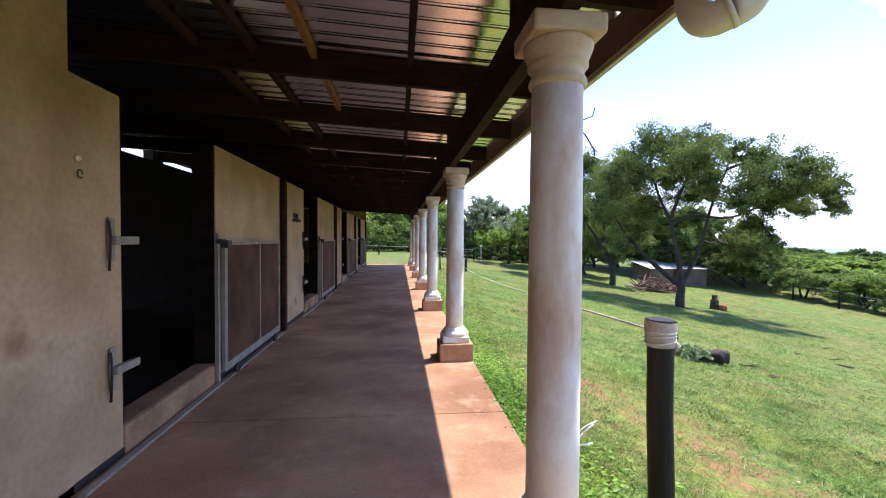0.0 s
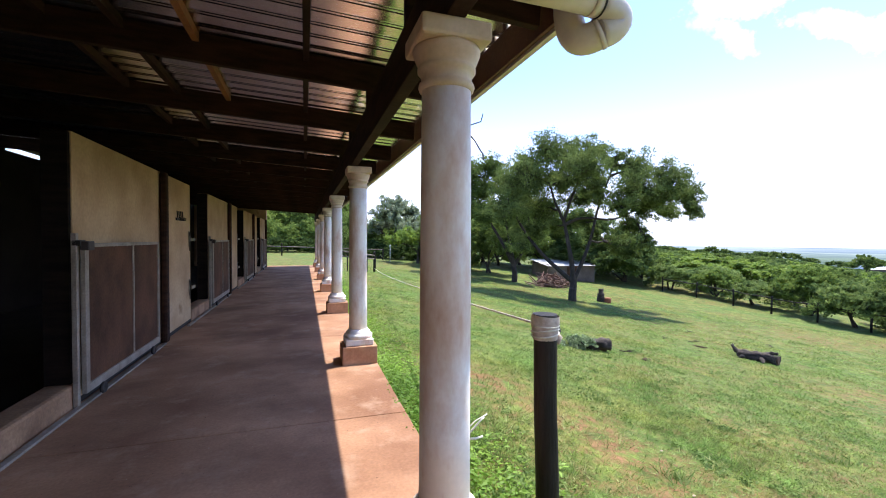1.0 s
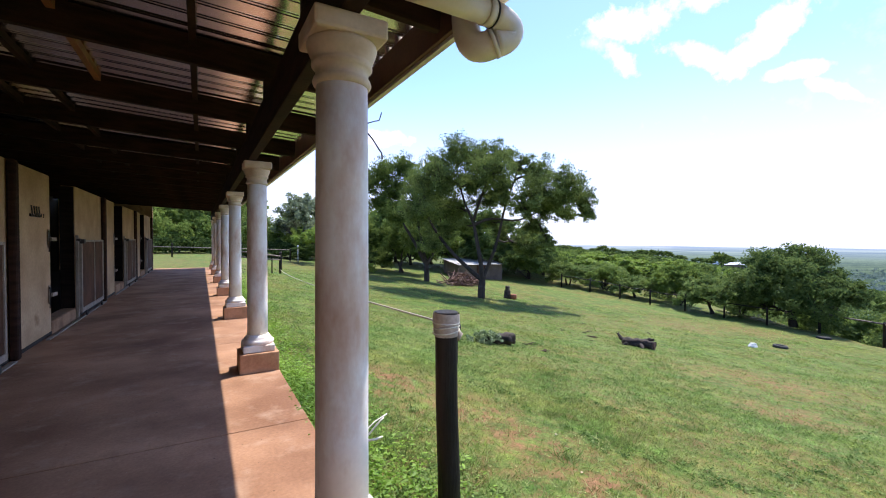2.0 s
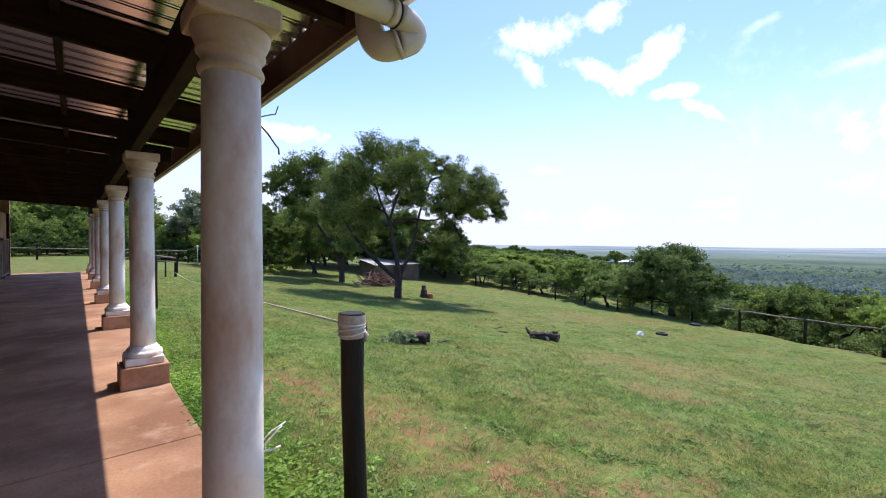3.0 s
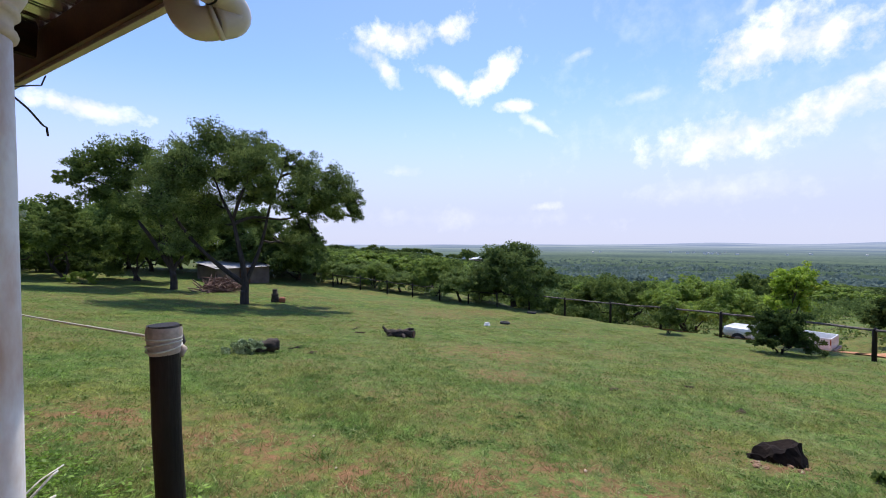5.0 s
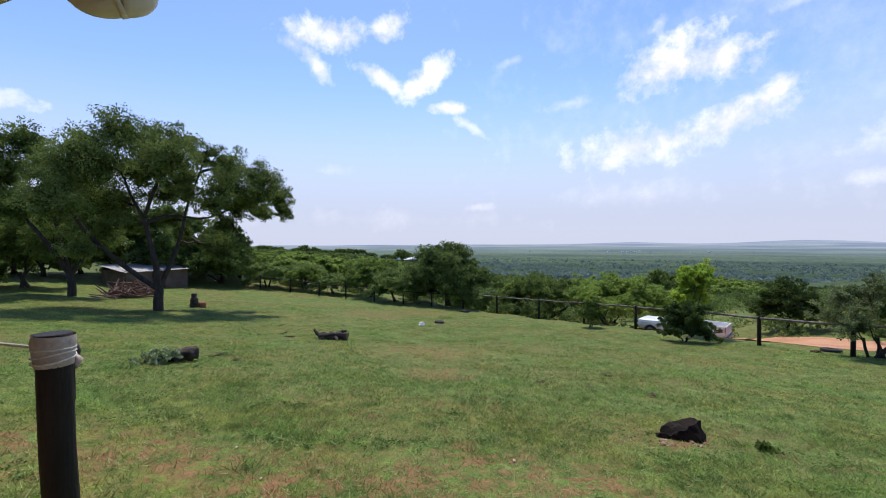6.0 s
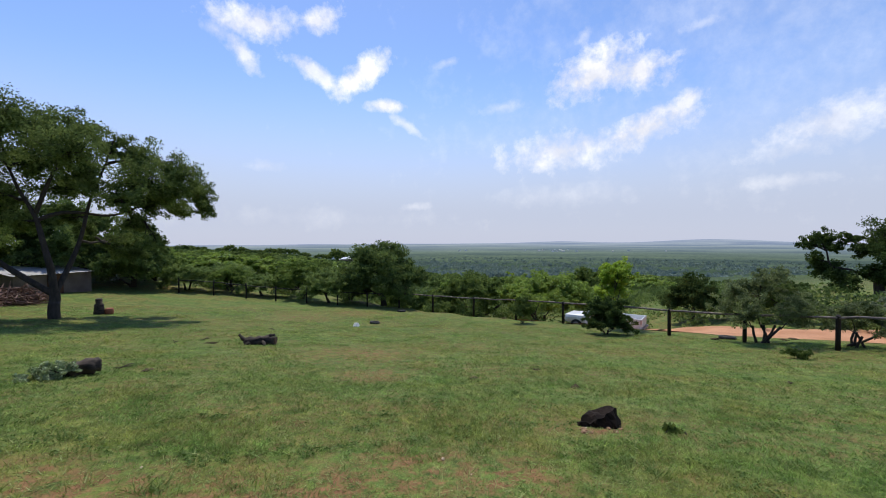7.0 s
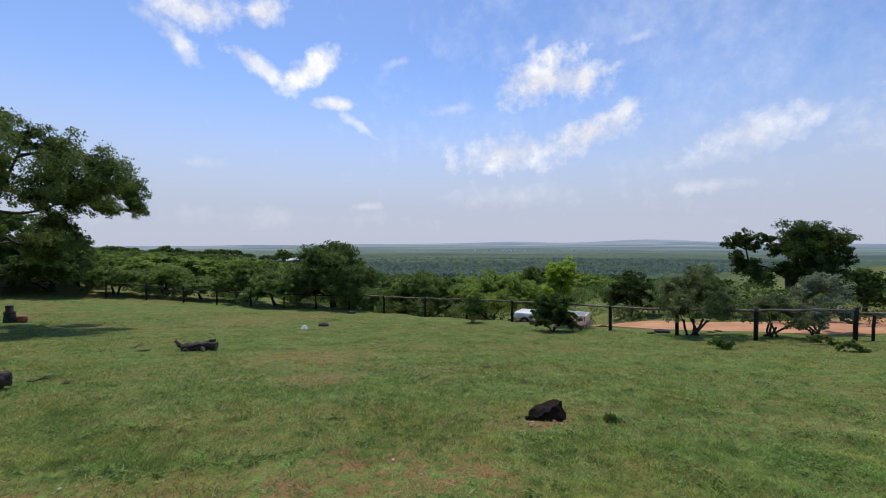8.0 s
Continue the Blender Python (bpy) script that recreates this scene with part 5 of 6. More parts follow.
def build_road():
    line = [Vector((33.5, 2.0, 0)), Vector((30.0, -3.5, 0)), Vector((26.0, -8.2, 0)), Vector((23.6, -13.0, 0)), Vector((23.0, -20.0, 0)), Vector((22.5, -34.0, 0)), Vector((20.0, -70.0, 0))]
    pts = arc_points(line, 8)
    vs, fs = [], []
    for i, p in enumerate(pts):
        d = (pts[min(i + 1, len(pts) - 1)] - pts[max(i - 1, 0)]).normalized()
        s = Vector((d.y, -d.x, 0))
        for k in range(7):
            q = p + s * (k / 6 - 0.5) * (4.6 + 0.3 * math.sin(i * 1.7))
            vs.append((q.x, q.y, gz(q.x, q.y) + 0.07 - 0.02 * abs(k - 3) + 0.02 * noise.noise(q)))
    for i in range(len(pts) - 1):
        for k in range(6):
            fs.append((i * 7 + k, (i + 1) * 7 + k, (i + 1) * 7 + k + 1, i * 7 + k + 1))
    tagged(raw("road", vs, fs, M_DIRT, None, True), "bare orange-red dirt road", "road", kind="structure")


build_road()


def fence_post(x, y, h, r, seed):
    rng = random.Random(seed)
    vs = [(0, 0, -0.25), (rng.uniform(-0.01, 0.01), 0, h * 0.5), (rng.uniform(-0.03, 0.03), rng.uniform(-0.03, 0.03), h - 0.03), (rng.uniform(-0.03, 0.03), rng.uniform(-0.03, 0.03), h)]
    ob = tube("fence_post", vs, [r, r * 0.97, r * 0.95, r * 0.85], M_POST, None, 9)
    ob.location = (x, y, gz(x, y))
    tagged(ob, "black creosoted round fence post set in the grass", "fence post", "paddock fence posts")


FENCE = [(34.0, 10.6), (32.7, 7.5), (31.2, 4.2), (29.5, 1.2), (27.6, -1.6), (25.3, -3.9), (22.7, -5.9), (20.75, -8.05), (18.75, -9.95), (18.5, -13.05)]
POST_H = 1.28


def post_height(p):
    """The posts beside the road are shorter."""
    return POST_H if p[0] > 25 else POST_H - 0.12


def post_top(p):
    return Vector((p[0], p[1], gz(p[0], p[1]) + post_height(p) - 0.07))


for i, p in enumerate(FENCE):
    fence_post(p[0], p[1], post_height(p), 0.075, i)
for i, (a, b) in enumerate(zip(FENCE, FENCE[1:])):
    rng = random.Random(i)
    p, q = post_top(a), post_top(b)
    pts = [(p.lerp(q, k / 5) - p) + Vector((0, 0, rng.uniform(-0.025, 0.025))) for k in range(6)]
    ob = tube("fence_rail", pts, [0.043 + rng.uniform(-0.006, 0.006) for k in pts], M_RAIL, None, 8)
    ob.location = p
    tagged(ob, "weathered round timber rail fixed along the fence posts", "fence rail", "paddock fence rails")
# lower rail past the corner
p, q = Vector((18.5, -13.05, gz(18.5, -13.05) + 0.95)), Vector((18.0, -17.0, gz(18.0, -17.0) + 0.95))
ob = tube("fence_rail", [(0, 0, 0), tuple((q - p) * 0.5 + Vector((0, 0, -0.02))), tuple(q - p)], [0.045, 0.05, 0.045], M_RAIL, None, 8)
ob.location = p
tagged(ob, "weathered round timber rail fixed low to a fence post", "fence rail", "paddock fence rails")
fence_post(18.0, -17.0, 1.15, 0.07, 40)
fence_post(18.3, -13.45, 0.9, 0.05, 41)
# the fence goes on along the trees
ALONG = [(33.3, 13.0), (32.8, 15.3), (32.3, 17.7), (31.8, 20.1), (31.3, 22.4), (30.7, 24.9), (29.9, 27.4)]
for i, (x, y) in enumerate(ALONG):
    fence_post(x, y, 1.2, 0.06, 50 + i)
for i, (a, b) in enumerate(zip(FENCE[:1] + ALONG, ALONG)):
    rng = random.Random(80 + i)
    p, q = (Vector((v[0], v[1], gz(v[0], v[1]) + 1.05)) for v in (a, b))
    pts = [(p.lerp(q, k / 4) - p) + Vector((0, 0, rng.uniform(-0.03, 0.03))) for k in range(5)]
    ob = tube("fence_rail", pts, [0.034] * 5, M_POST, None, 8)
    ob.location = p
    tagged(ob, "dark round timber rail fixed along the fence under the trees", "fence rail", "paddock fence rails")
# posts of the roped paddock beside the veranda
for i, (x, y, h) in enumerate(((3.40, 11.7, 1.25), (5.95, 25.7, 1.2), (6.5, 29.0, 1.15), (3.45, 22.0, 1.2))):
    fence_post(x, y, h, 0.07, 60 + i)
for i, (a, b) in enumerate((((3.6, 22.0, 1.05), (5.95, 25.7, 1.0)), ((-6.0, 40.0, 1.0), (9.0, 40.0, 1.0)))):
    p, q = Vector(a), Vector(b)
    p.z += gz(p.x, p.y)
    q.z += gz(q.x, q.y)
    ob = tube("fence_rail", [(0, 0, 0), tuple((q - p) * 0.5), tuple(q - p)], [0.045] * 3, M_RAIL, None, 8)
    ob.location = p
    tagged(ob, "weathered round timber rail between fence posts", "fence rail", "paddock fence rails")
for i, (x, y) in enumerate(((4.1, 23.0), (4.8, 24.0), (5.4, 24.9))):
    fence_post(x, y, 1.05, 0.035, 90 + i)
p, q = Vector((3.45, 22.0, gz(3.45, 22.0) + 0.8)), Vector((5.95, 25.7, gz(5.95, 25.7) + 0.8))
ob = tube("fence_rail", [(0, 0, 0), tuple((q - p) * 0.5 + Vector((0, 0, -0.03))), tuple(q - p)], [0.035] * 3, M_RAIL, None, 8)
ob.location = p
tagged(ob, "thin weathered timber rail low between fence posts", "fence rail", "paddock fence rails")
for i, x in enumerate((-6.0, -3.0, 0.0, 3.0, 6.0, 9.0)):
    fence_post(x, 40.0, 1.1, 0.06, 70 + i)

# ---- things on the lawn ----


def lump(sx, sy, sz, seed, rough=0.35):
    """An uneven, faceted lump resting on its base."""
    bm = bmesh.new()
    bmesh.ops.create_icosphere(bm, subdivisions=3, radius=1.0)
    for v in bm.verts:
        n = noise.noise(v.co * 1.3 + Vector((seed * 7.1, 0, 0))) * rough + noise.noise(v.co * 4 + Vector((0, seed * 3.3, 0))) * rough * 0.35
        v.co *= 1 + n
        v.co.z = max(v.co.z, -0.45)
        v.co = Vector((v.co.x * sx, v.co.y * sy, (v.co.z + 0.45) * sz))
    return bm


def rock():
    """A wedge-shaped boulder: a cut block with knocked-off corners."""
    bm = bmesh.new()
    r = random.Random(4)
    base = [(-0.34, -0.16), (-0.1, -0.24), (0.24, -0.2), (0.32, 0.02), (0.2, 0.2), (-0.15, 0.22), (-0.33, 0.08)]
    top = [(-0.25, -0.08, 0.07), (-0.06, -0.13, 0.16), (0.12, -0.12, 0.26), (0.23, 0.0, 0.25), (0.12, 0.12, 0.23), (-0.1, 0.12, 0.14), (-0.25, 0.03, 0.07)]
    lo = [bm.verts.new((x, y, -0.08)) for x, y in base]
    hi = [bm.verts.new(v) for v in top]
    for k in range(7):
        bm.faces.new((lo[k], lo[(k + 1) % 7], hi[(k + 1) % 7], hi[k]))
    bm.faces.new(hi)
    bm.faces.new(list(reversed(lo)))
    bmesh.ops.triangulate(bm, faces=list(bm.faces))
    bmesh.ops.subdivide_edges(bm, edges=list(bm.edges), cuts=3, use_grid_fill=True)
    for v in bm.verts:
        n = Vector((noise.noise(v.co * 7), noise.noise(v.co * 7 + Vector((9, 0, 0))), noise.noise(v.co * 7 + Vector((0, 9, 0)))))
        v.co += n * 0.05 + Vector((r.uniform(-1, 1), r.uniform(-1, 1), r.uniform(-1, 1))) * 0.012
    ob = part("rock", bm, M_ROCK)
    ob.matrix_basis = pose(7.98, -1.08, gz(7.98, -1.08) - 0.02, 0, 0, -82)
    tagged(ob, "dark brown-black boulder in the grass with bare earth round it", "rock")


rock()


rng = random.Random(17)
for k in range(9):
    cx, cy = 7.72 + rng.uniform(-0.22, 0.12), -1.1 + rng.uniform(-0.4, 0.4)
    r = rng.uniform(0.02, 0.045)
    ob = part("earth_crumb", lump(r, r * 0.8, r * 0.5, 60 + k, 0.6), M_STEP)
    ob.location = (cx, cy, gz(cx, cy) - 0.004)
    tagged(ob, "crumb of dry reddish earth beside the boulder", "earth crumb", "earth crumbs by the boulder")


def log_thing(x, y, rz, length, r, seed, label, stubs=()):
    """A weathered log: fissured bark, a cut face at one end, broken stubs. stubs: points from the log's axis."""
    t = thing("log", x, y, gz(x, y) - 0.02, label, "log", "", rz)
    rng = random.Random(seed)
    n = 26
    bend = [rng.uniform(-0.05, 0.05) for k in range(4)]
    pts = []
    for k in range(n):
        u = k / (n - 1)
        pts.append((length * (u - 0.5), bend[0] * math.sin(3 * u) + bend[1] * math.sin(7 * u), r * 0.95 + 0.4 * bend[2] * math.sin(5 * u)))
    body = tube("trunk", pts, [r * (1.0 + 0.12 * math.sin(k * 0.9 + seed) * (1 if k < n - 2 else 0)) * (0.7 if k == 0 else 1) for k in range(n)], M_LOG, t, 22, caps=True)
    for v in body.data.vertices:
        a = math.atan2(v.co.z - r, v.co.y)
        q = Vector((v.co.x * 3.0, math.cos(a) * 2.4, math.sin(a) * 2.4)) + Vector((seed * 3.0, 0, 0))
        ridge = abs(noise.noise(q * 2.2)) * 0.5 + 0.55 * noise.noise(q) + 0.25 * noise.noise(q * 6)
        v.co.yz += Vector((v.co.y, v.co.z - r)) * 0.6 * ridge
        v.co.x += 0.03 * noise.noise(q * 3)
    e = Vector(pts[-1])
    tube("cut_end", [e - Vector((0.03, 0, 0)), e + Vector((0.012, 0, 0))], [r * 0.82, r * 0.78], M_LOGEND, t, 13)
    for row in stubs:
        line = arc_points(row, 4)
        k = len(line)
        ob = tube("branch_stub", line, [r * (0.62 - 0.36 * i / k) * (1 + 0.18 * math.sin(i * 2.1)) for i in range(k)], M_LOG, t, 9)
        for v in ob.data.vertices:
            v.co += Vector((noise.noise(v.co * 14), noise.noise(v.co * 14 + Vector((5, 0, 0))), noise.noise(v.co * 14 + Vector((0, 5, 0))))) * 0.03
    return t


log_thing(8.02, 7.9, -32, 0.85, 0.125, 2, "dark weathered log with pale-leaved plant growing over it")
tree("plant", "pale green leafy plant growing over a log", 7.76, 7.9, [(0.02, 0, 0.22, 0.2), (-0.18, 0.1, 0.17, 0.2), (0.16, -0.12, 0.15, 0.18), (-0.4, 0.22, 0.10, 0.2), (-0.1, -0.12, 0.1, 0.2), (-0.65, 0.34, 0.05, 0.14)], 0.012, 0.05, F_PALE, 0.028, 1.5, 91, "plant", stems=3, twigs=90)
log_thing(14.15, 8.5, -72, 0.95, 0.14, 4, "dark charred log with branch stubs lying on the lawn",
          (((-0.38, 0, 0.14), (-0.56, 0.02, 0.2), (-0.68, 0.03, 0.36)), ((0.05, 0, 0.1), (0.16, -0.2, 0.1), (0.24, -0.34, 0.03)), ((-0.2, 0.0, 0.1), (-0.3, -0.22, 0.12), (-0.44, -0.36, 0.03)), ((0.2, 0, 0.18), (0.28, 0.05, 0.28), (0.42, 0.08, 0.3))))


def tyre(x, y, r, rz, label):
    bm = bmesh.new()
    prof = [(r * 0.62, 0.02), (r * 0.8, 0.0), (r * 0.97, 0.03), (r, 0.09), (r * 0.97, 0.15), (r * 0.8, 0.18), (r * 0.62, 0.16), (r * 0.58, 0.09)]
    n = 24
    rings = [[bm.verts.new((q * math.cos(2 * math.pi * k / n), q * math.sin(2 * math.pi * k / n), z)) for k in range(n)] for q, z in prof]
    for a, b in zip(rings, rings[1:] + rings[:1]):
        for k in range(n):
            bm.faces.new((a[k], a[(k + 1) % n], b[(k + 1) % n], b[k])).smooth = True
    ob = part("tyre", bm, M_RUBBER)
    ob.matrix_basis = pose(x, y, gz(x, y) - 0.05, 3, 4, rz)
    tagged(ob, label, "tyre")


tyre(23.9, 8.55, 0.28, 0, "old black tyre lying flat on the lawn")
tyre(31.6, 9.6, 0.33, 40, "old grey-black tyre lying by the fence")
tyre(21.9, -7.9, 0.32, 10, "old black tyre lying beside the dirt road")
ob = part("stone", lump(0.2, 0.16, 0.13, 8), M_WHITESTONE)
ob.location = (22.1, 8.8, gz(22.1, 8.8))
tagged(ob, "small white-painted stone on the lawn", "stone")
rng = random.Random(5)
for k, (x, y, r) in enumerate(((12.4, -0.25, 0.13), (10.6, -1.0, 0.14), (10.7, 1.0, 0.13), (12.9, 9.3, 0.1), (13.6, 9.9, 0.16), (9.0, 7.3, 0.15), (28.6, 0.2, 0.2), (30.0, 2.0, 0.2), (21.4, -7.3, 0.25), (12.5, -5.5, 0.12), (21.5, -9.8, 0.18), (22.0, -10.3, 0.2), (14.5, 7.0, 0.08))):
    ob = part("clod", lump(r * rng.uniform(0.6, 1.0), r * 0.45, r * 0.22, 20 + k, 0.8), M_CLOD)
    ob.matrix_basis = pose(x, y, gz(x, y) - 0.01, 0, 0, rng.uniform(0, 180))
    tagged(ob, "small dark lump of earth or dung on the grass", "clod", "dark clods")


def stick(x, y, rz, length, seed):
    rng = random.Random(seed)
    t = thing("stick", x, y, gz(x, y), "dark broken twig lying on the grass", "stick", "sticks on the lawn", rz)
    line = [(length * (k / 4 - 0.5), rng.uniform(-0.04, 0.04), 0.02 + rng.uniform(0, 0.03)) for k in range(5)]
    tube("twig", line, [0.012, 0.014, 0.012, 0.010, 0.005], M_LOG, t, 6)
    tube("side_twig", [line[2], (line[2][0] + 0.08, 0.1, 0.06), (line[2][0] + 0.14, 0.18, 0.05)], [0.013, 0.011, 0.006], M_LOG, t, 5)


for k, (x, y, a, n) in enumerate(((13.25, 10.9, 20, 0.28), (14.15, 10.6, -30, 0.36), (16.5, 12.9, 0, 0.3), (8.98, 7.85, -50, 0.3), (18.7, 11.2, 40, 0.3))):
    stick(x, y, a, n, 200 + k)
for k, (x, y, r) in enumerate(((5.07, 2.98, 0.022), (4.64, 2.26, 0.018), (5.73, 0.24, 0.016), (6.04, 0.56, 0.028), (7.74, -0.9, 0.02), (7.66, -1.25, 0.024))):
    ob = part("pebble", lump(r * 0.65, r * 0.5, r * 0.4, 140 + k, 0.4), M_CAPITAL)
    ob.location = (x, y, gz(x, y) + 0.01)
    tagged(ob, "pale pebble lying in the short grass", "pebble", "pebbles in the lawn")


def stump():
    x, y = 18.9, 21.2
    t = thing("tree_stump", x, y, gz(x, y), "dark upright tree stump with a red clay pot beside it", "stump")
    part("stump_body", lathe([(0.26, -0.1), (0.23, 0.15), (0.2, 0.35), (0.21, 0.48), (0.14, 0.52), (0.15, 0.74), (0.11, 0.78)], 14), M_LOG, t)
    p = part("clay_pot", lathe([(0.2, -0.05), (0.26, 0.15), (0.25, 0.34), (0.2, 0.42), (0.18, 0.42)], 16), M_STUMP_RED)
    p.location = (x + 0.25, y - 0.32, gz(x + 0.25, y - 0.32))
    tagged(p, "red clay pot standing in the grass beside a stump", "pot")
    p.scale = (0.75, 0.75, 0.75)


stump()


def brush_pile():
    """Dry branches thrown on a heap, each one a bent tapering rod."""
    x, y = 19.4, 27.4
    heap = thing("branch_heap", x, y, gz(x, y) - 0.03, "heap of reddish dry branches beside the shed", "woodpile")
    rng = random.Random(9)
    for k in range(130):
        a, r = rng.uniform(0, 6.28), 1.5 * math.sqrt(rng.random())
        h = 0.95 * (1 - (r / 1.6) ** 2) * rng.random()
        c = Vector((math.cos(a) * r, math.sin(a) * r * 0.7, 0.05 + h))
        d = Vector((rng.gauss(0, 1), rng.gauss(0, 1), rng.gauss(0, 0.4))).normalized() * rng.uniform(0.3, 0.9)
        e0, e1 = c - d, c + d + Vector((0, 0, rng.uniform(-0.1, 0.15)))
        e0.z, e1.z = max(0.02, e0.z), max(0.02, e1.z)
        v, f = tube_arrays([e0, c, e1], [0.035, 0.045, 0.022], 5)
        raw("branch", v, f, M_BRUSH, heap)


brush_pile()


def shed():
    x, y = 23.9, 32.7
    s = thing("shed", x, y, gz(x, y) - 0.2, "low grey-brown block shed with a pale sheet roof", "shed", "", -5)
    bm = box(-2.2, 2.2, -1.6, -1.45, -0.4, 1.4)
    box(-2.2, 2.2, 1.45, 1.6, -0.4, 1.7, 0, bm)
    box(-2.2, -2.05, -1.45, 1.45, -0.4, 1.5, 0, bm)
    box(2.05, 2.2, -1.45, 1.45, -0.4, 1.5, 0, bm)
    part("wall", bm, M_SHEDWALL, s)
    vs, fs = [], []
    for i in range(95):
        u = -2.4 + 4.8 * i / 94
        for v in (-1.85, 0, 1.85):
            vs.append((u, v, 1.62 + v * 0.12 + 0.012 * math.cos(i * 1.57)))
    for i in range(94):
        for j in range(2):
            fs.append((i * 3 + j, (i + 1) * 3 + j, (i + 1) * 3 + j + 1, i * 3 + j + 1))
    raw("roof", vs, fs, M_SHEDROOF, s, False, "pale corrugated sheet roof")
    part("door", box(-0.45, 0.45, -1.66, -1.62, 0.0, 1.35, 0.01), M_RUST, s)


shed()


def pickup():
    x, y = 28.2, -3.9
    a = math.degrees(math.atan2(3.89, 1.57))
    t = thing("pickup_truck", x, y, gz(x, y) + 0.06, "white pickup truck parked behind a bush on the dirt road", "pickup truck", "", a)
    t.scale = (0.88, 0.88, 0.88)
    bm = box(0.85, 2.38, -0.84, 0.84, 0.45, 1.02, 0.2)
    box(-0.6, 0.95, -0.84, 0.84, 0.42, 1.0, 0.08, bm)
    part("body", bm, M_WHITE, t)
    bm = bmesh.new()
    r = bmesh.ops.create_cube(bm, size=1.0)
    for v in r["verts"]:
        top = v.co.z > 0
        front = v.co.x > 0
        v.co = Vector(((0.55 if top else 1.15) if front else (-0.5 if top else -0.62), v.co.y * (1.42 if top else 1.62), 1.58 if top else 0.98))
    bmesh.ops.bevel(bm, geom=list(bm.edges), offset=0.05, segments=2, affect="EDGES")
    part("cab", bm, M_WHITE, t)
    part("windscreen", box(-0.012, 0.012, -0.68, 0.68, -0.3, 0.3, 0.01), M_GLASS, t).matrix_basis = pose(0.87, 0, 1.27, 0, -45, 0)
    for sgn in (-1, 1):
        part("side_window", box(-0.42, 0.5, -0.012, 0.012, -0.19, 0.2, 0.01), M_GLASS, t).matrix_basis = pose(0.12, sgn * 0.785, 1.27, sgn * -9, 0, 0)
    bm = box(-2.4, -0.66, -0.84, -0.76, 0.5, 1.1, 0.02)
    box(-2.4, -0.66, 0.76, 0.84, 0.5, 1.1, 0.02, bm)
    box(-0.74, -0.66, -0.76, 0.76, 0.5, 1.1, 0.02, bm)
    box(-2.4, -0.66, -0.76, 0.76, 0.46, 0.56, 0.0, bm)
    part("load_bed", bm, M_WHITE, t)
    part("tailgate", box(-2.46, -2.40, -0.8, 0.8, 0.55, 1.1, 0.015), M_WHITE, t)
    part("bumper", box(-2.6, -2.47, -0.8, 0.8, 0.42, 0.55, 0.03), M_STEEL, t)
    part("bumper", box(2.34, 2.47, -0.82, 0.82, 0.42, 0.62, 0.04), M_BLACKSTEEL, t)
    for sgn in (-1, 1):
        part("tail_light", box(-2.44, -2.40, sgn * 0.80 - 0.05, sgn * 0.80 + 0.05, 0.75, 1.05, 0.01), M_STUMP_RED, t)
        part("headlight", box(2.28, 2.37, sgn * 0.66 - 0.12, sgn * 0.66 + 0.12, 0.72, 0.88, 0.02), M_GLASS, t)
        for wx in (1.55, -1.5):
            w = part("wheel", lathe([(0.2, -0.11), (0.33, -0.11), (0.36, -0.07), (0.36, 0.07), (0.33, 0.11), (0.2, 0.11)], 24), M_RUBBER, t)
            w.matrix_basis = pose(wx, sgn * 0.76, 0.36, 90, 0, 0)
            rim = part("rim", lathe([(0.02, -0.12), (0.19, -0.115), (0.2, -0.08), (0.2, 0.08), (0.19, 0.115), (0.02, 0.12)], 20), M_STEEL, w)


pickup()


def far_house(x, y, w, d, h, rz, label):
    z = gz(x, y)
    t = thing("far_house", x, y, z, label, "house", "houses on the hillside", rz)
    part("wall", box(-w / 2, w / 2, -d / 2, d / 2, -3, h), M_SHEDWALL, t)
    bm = bmesh.new()
    q = [bm.verts.new(v) for v in ((-w / 2 - 0.5, -d / 2 - 0.5, h), (w / 2 + 0.5, -d / 2 - 0.5, h), (w / 2 + 0.5, d / 2 + 0.5, h), (-w / 2 - 0.5, d / 2 + 0.5, h), (-w / 2, 0, h + d * 0.25), (w / 2, 0, h + d * 0.25))]
    for f in ((0, 1, 5, 4), (2, 3, 4, 5), (0, 4, 3), (1, 2, 5), (3, 2, 1, 0)):
        bm.faces.new([q[i] for i in f])
    part("roof", bm, M_WHITE, t, "white sheet roof")


for x, y, w, h, rz in ((383, 188, 20, 4, -25), (78.5, 43.5, 4, 0.7, -20), (80.8, 39.1, 4, 0.7, -30)):
    far_house(x, y, w, w * 0.45, h, rz, "far pale house with a white roof on the hillside")


def town_house():
    """White houses of a far town, standing on the plain."""
    rng = random.Random(14)
    for k in range(16):
        b, r = radians(rng.gauss(90.5, 1.6) if k < 9 else rng.uniform(76, 112)), rng.uniform(1950, 2450)
        z = 1.46 + r * math.tan(radians(-1.85 + 0.35 * (r - 1900) / 600))
        w = rng.uniform(5, 14)
        t = thing("town_house", math.sin(b) * r, math.cos(b) * r, z - 1, "tiny white house of a far town on the plain", "house", "houses of the far town", rng.uniform(0, 90))
        part("wall", box(-w / 2, w / 2, -5, 5, -14, 6), M_WHITE, t)
        part("roof", box(-w / 2 - 1, w / 2 + 1, -6, 6, 6, 7.5), M_WHITESTONE, t)


town_house()


def lamp_post():
    x, y = 9.3, 38.0
    t = thing("garden_lamp", x, y, gz(x, y), "small white garden lamp on a pole", "lamp post")
    part("pole", lathe([(0.025, -0.1), (0.025, 1.4)], 10), M_WHITE, t)
    part("lamp_head", lathe([(0.04, 1.4), (0.09, 1.44), (0.09, 1.53), (0.03, 1.58)], 12), M_WHITE, t)


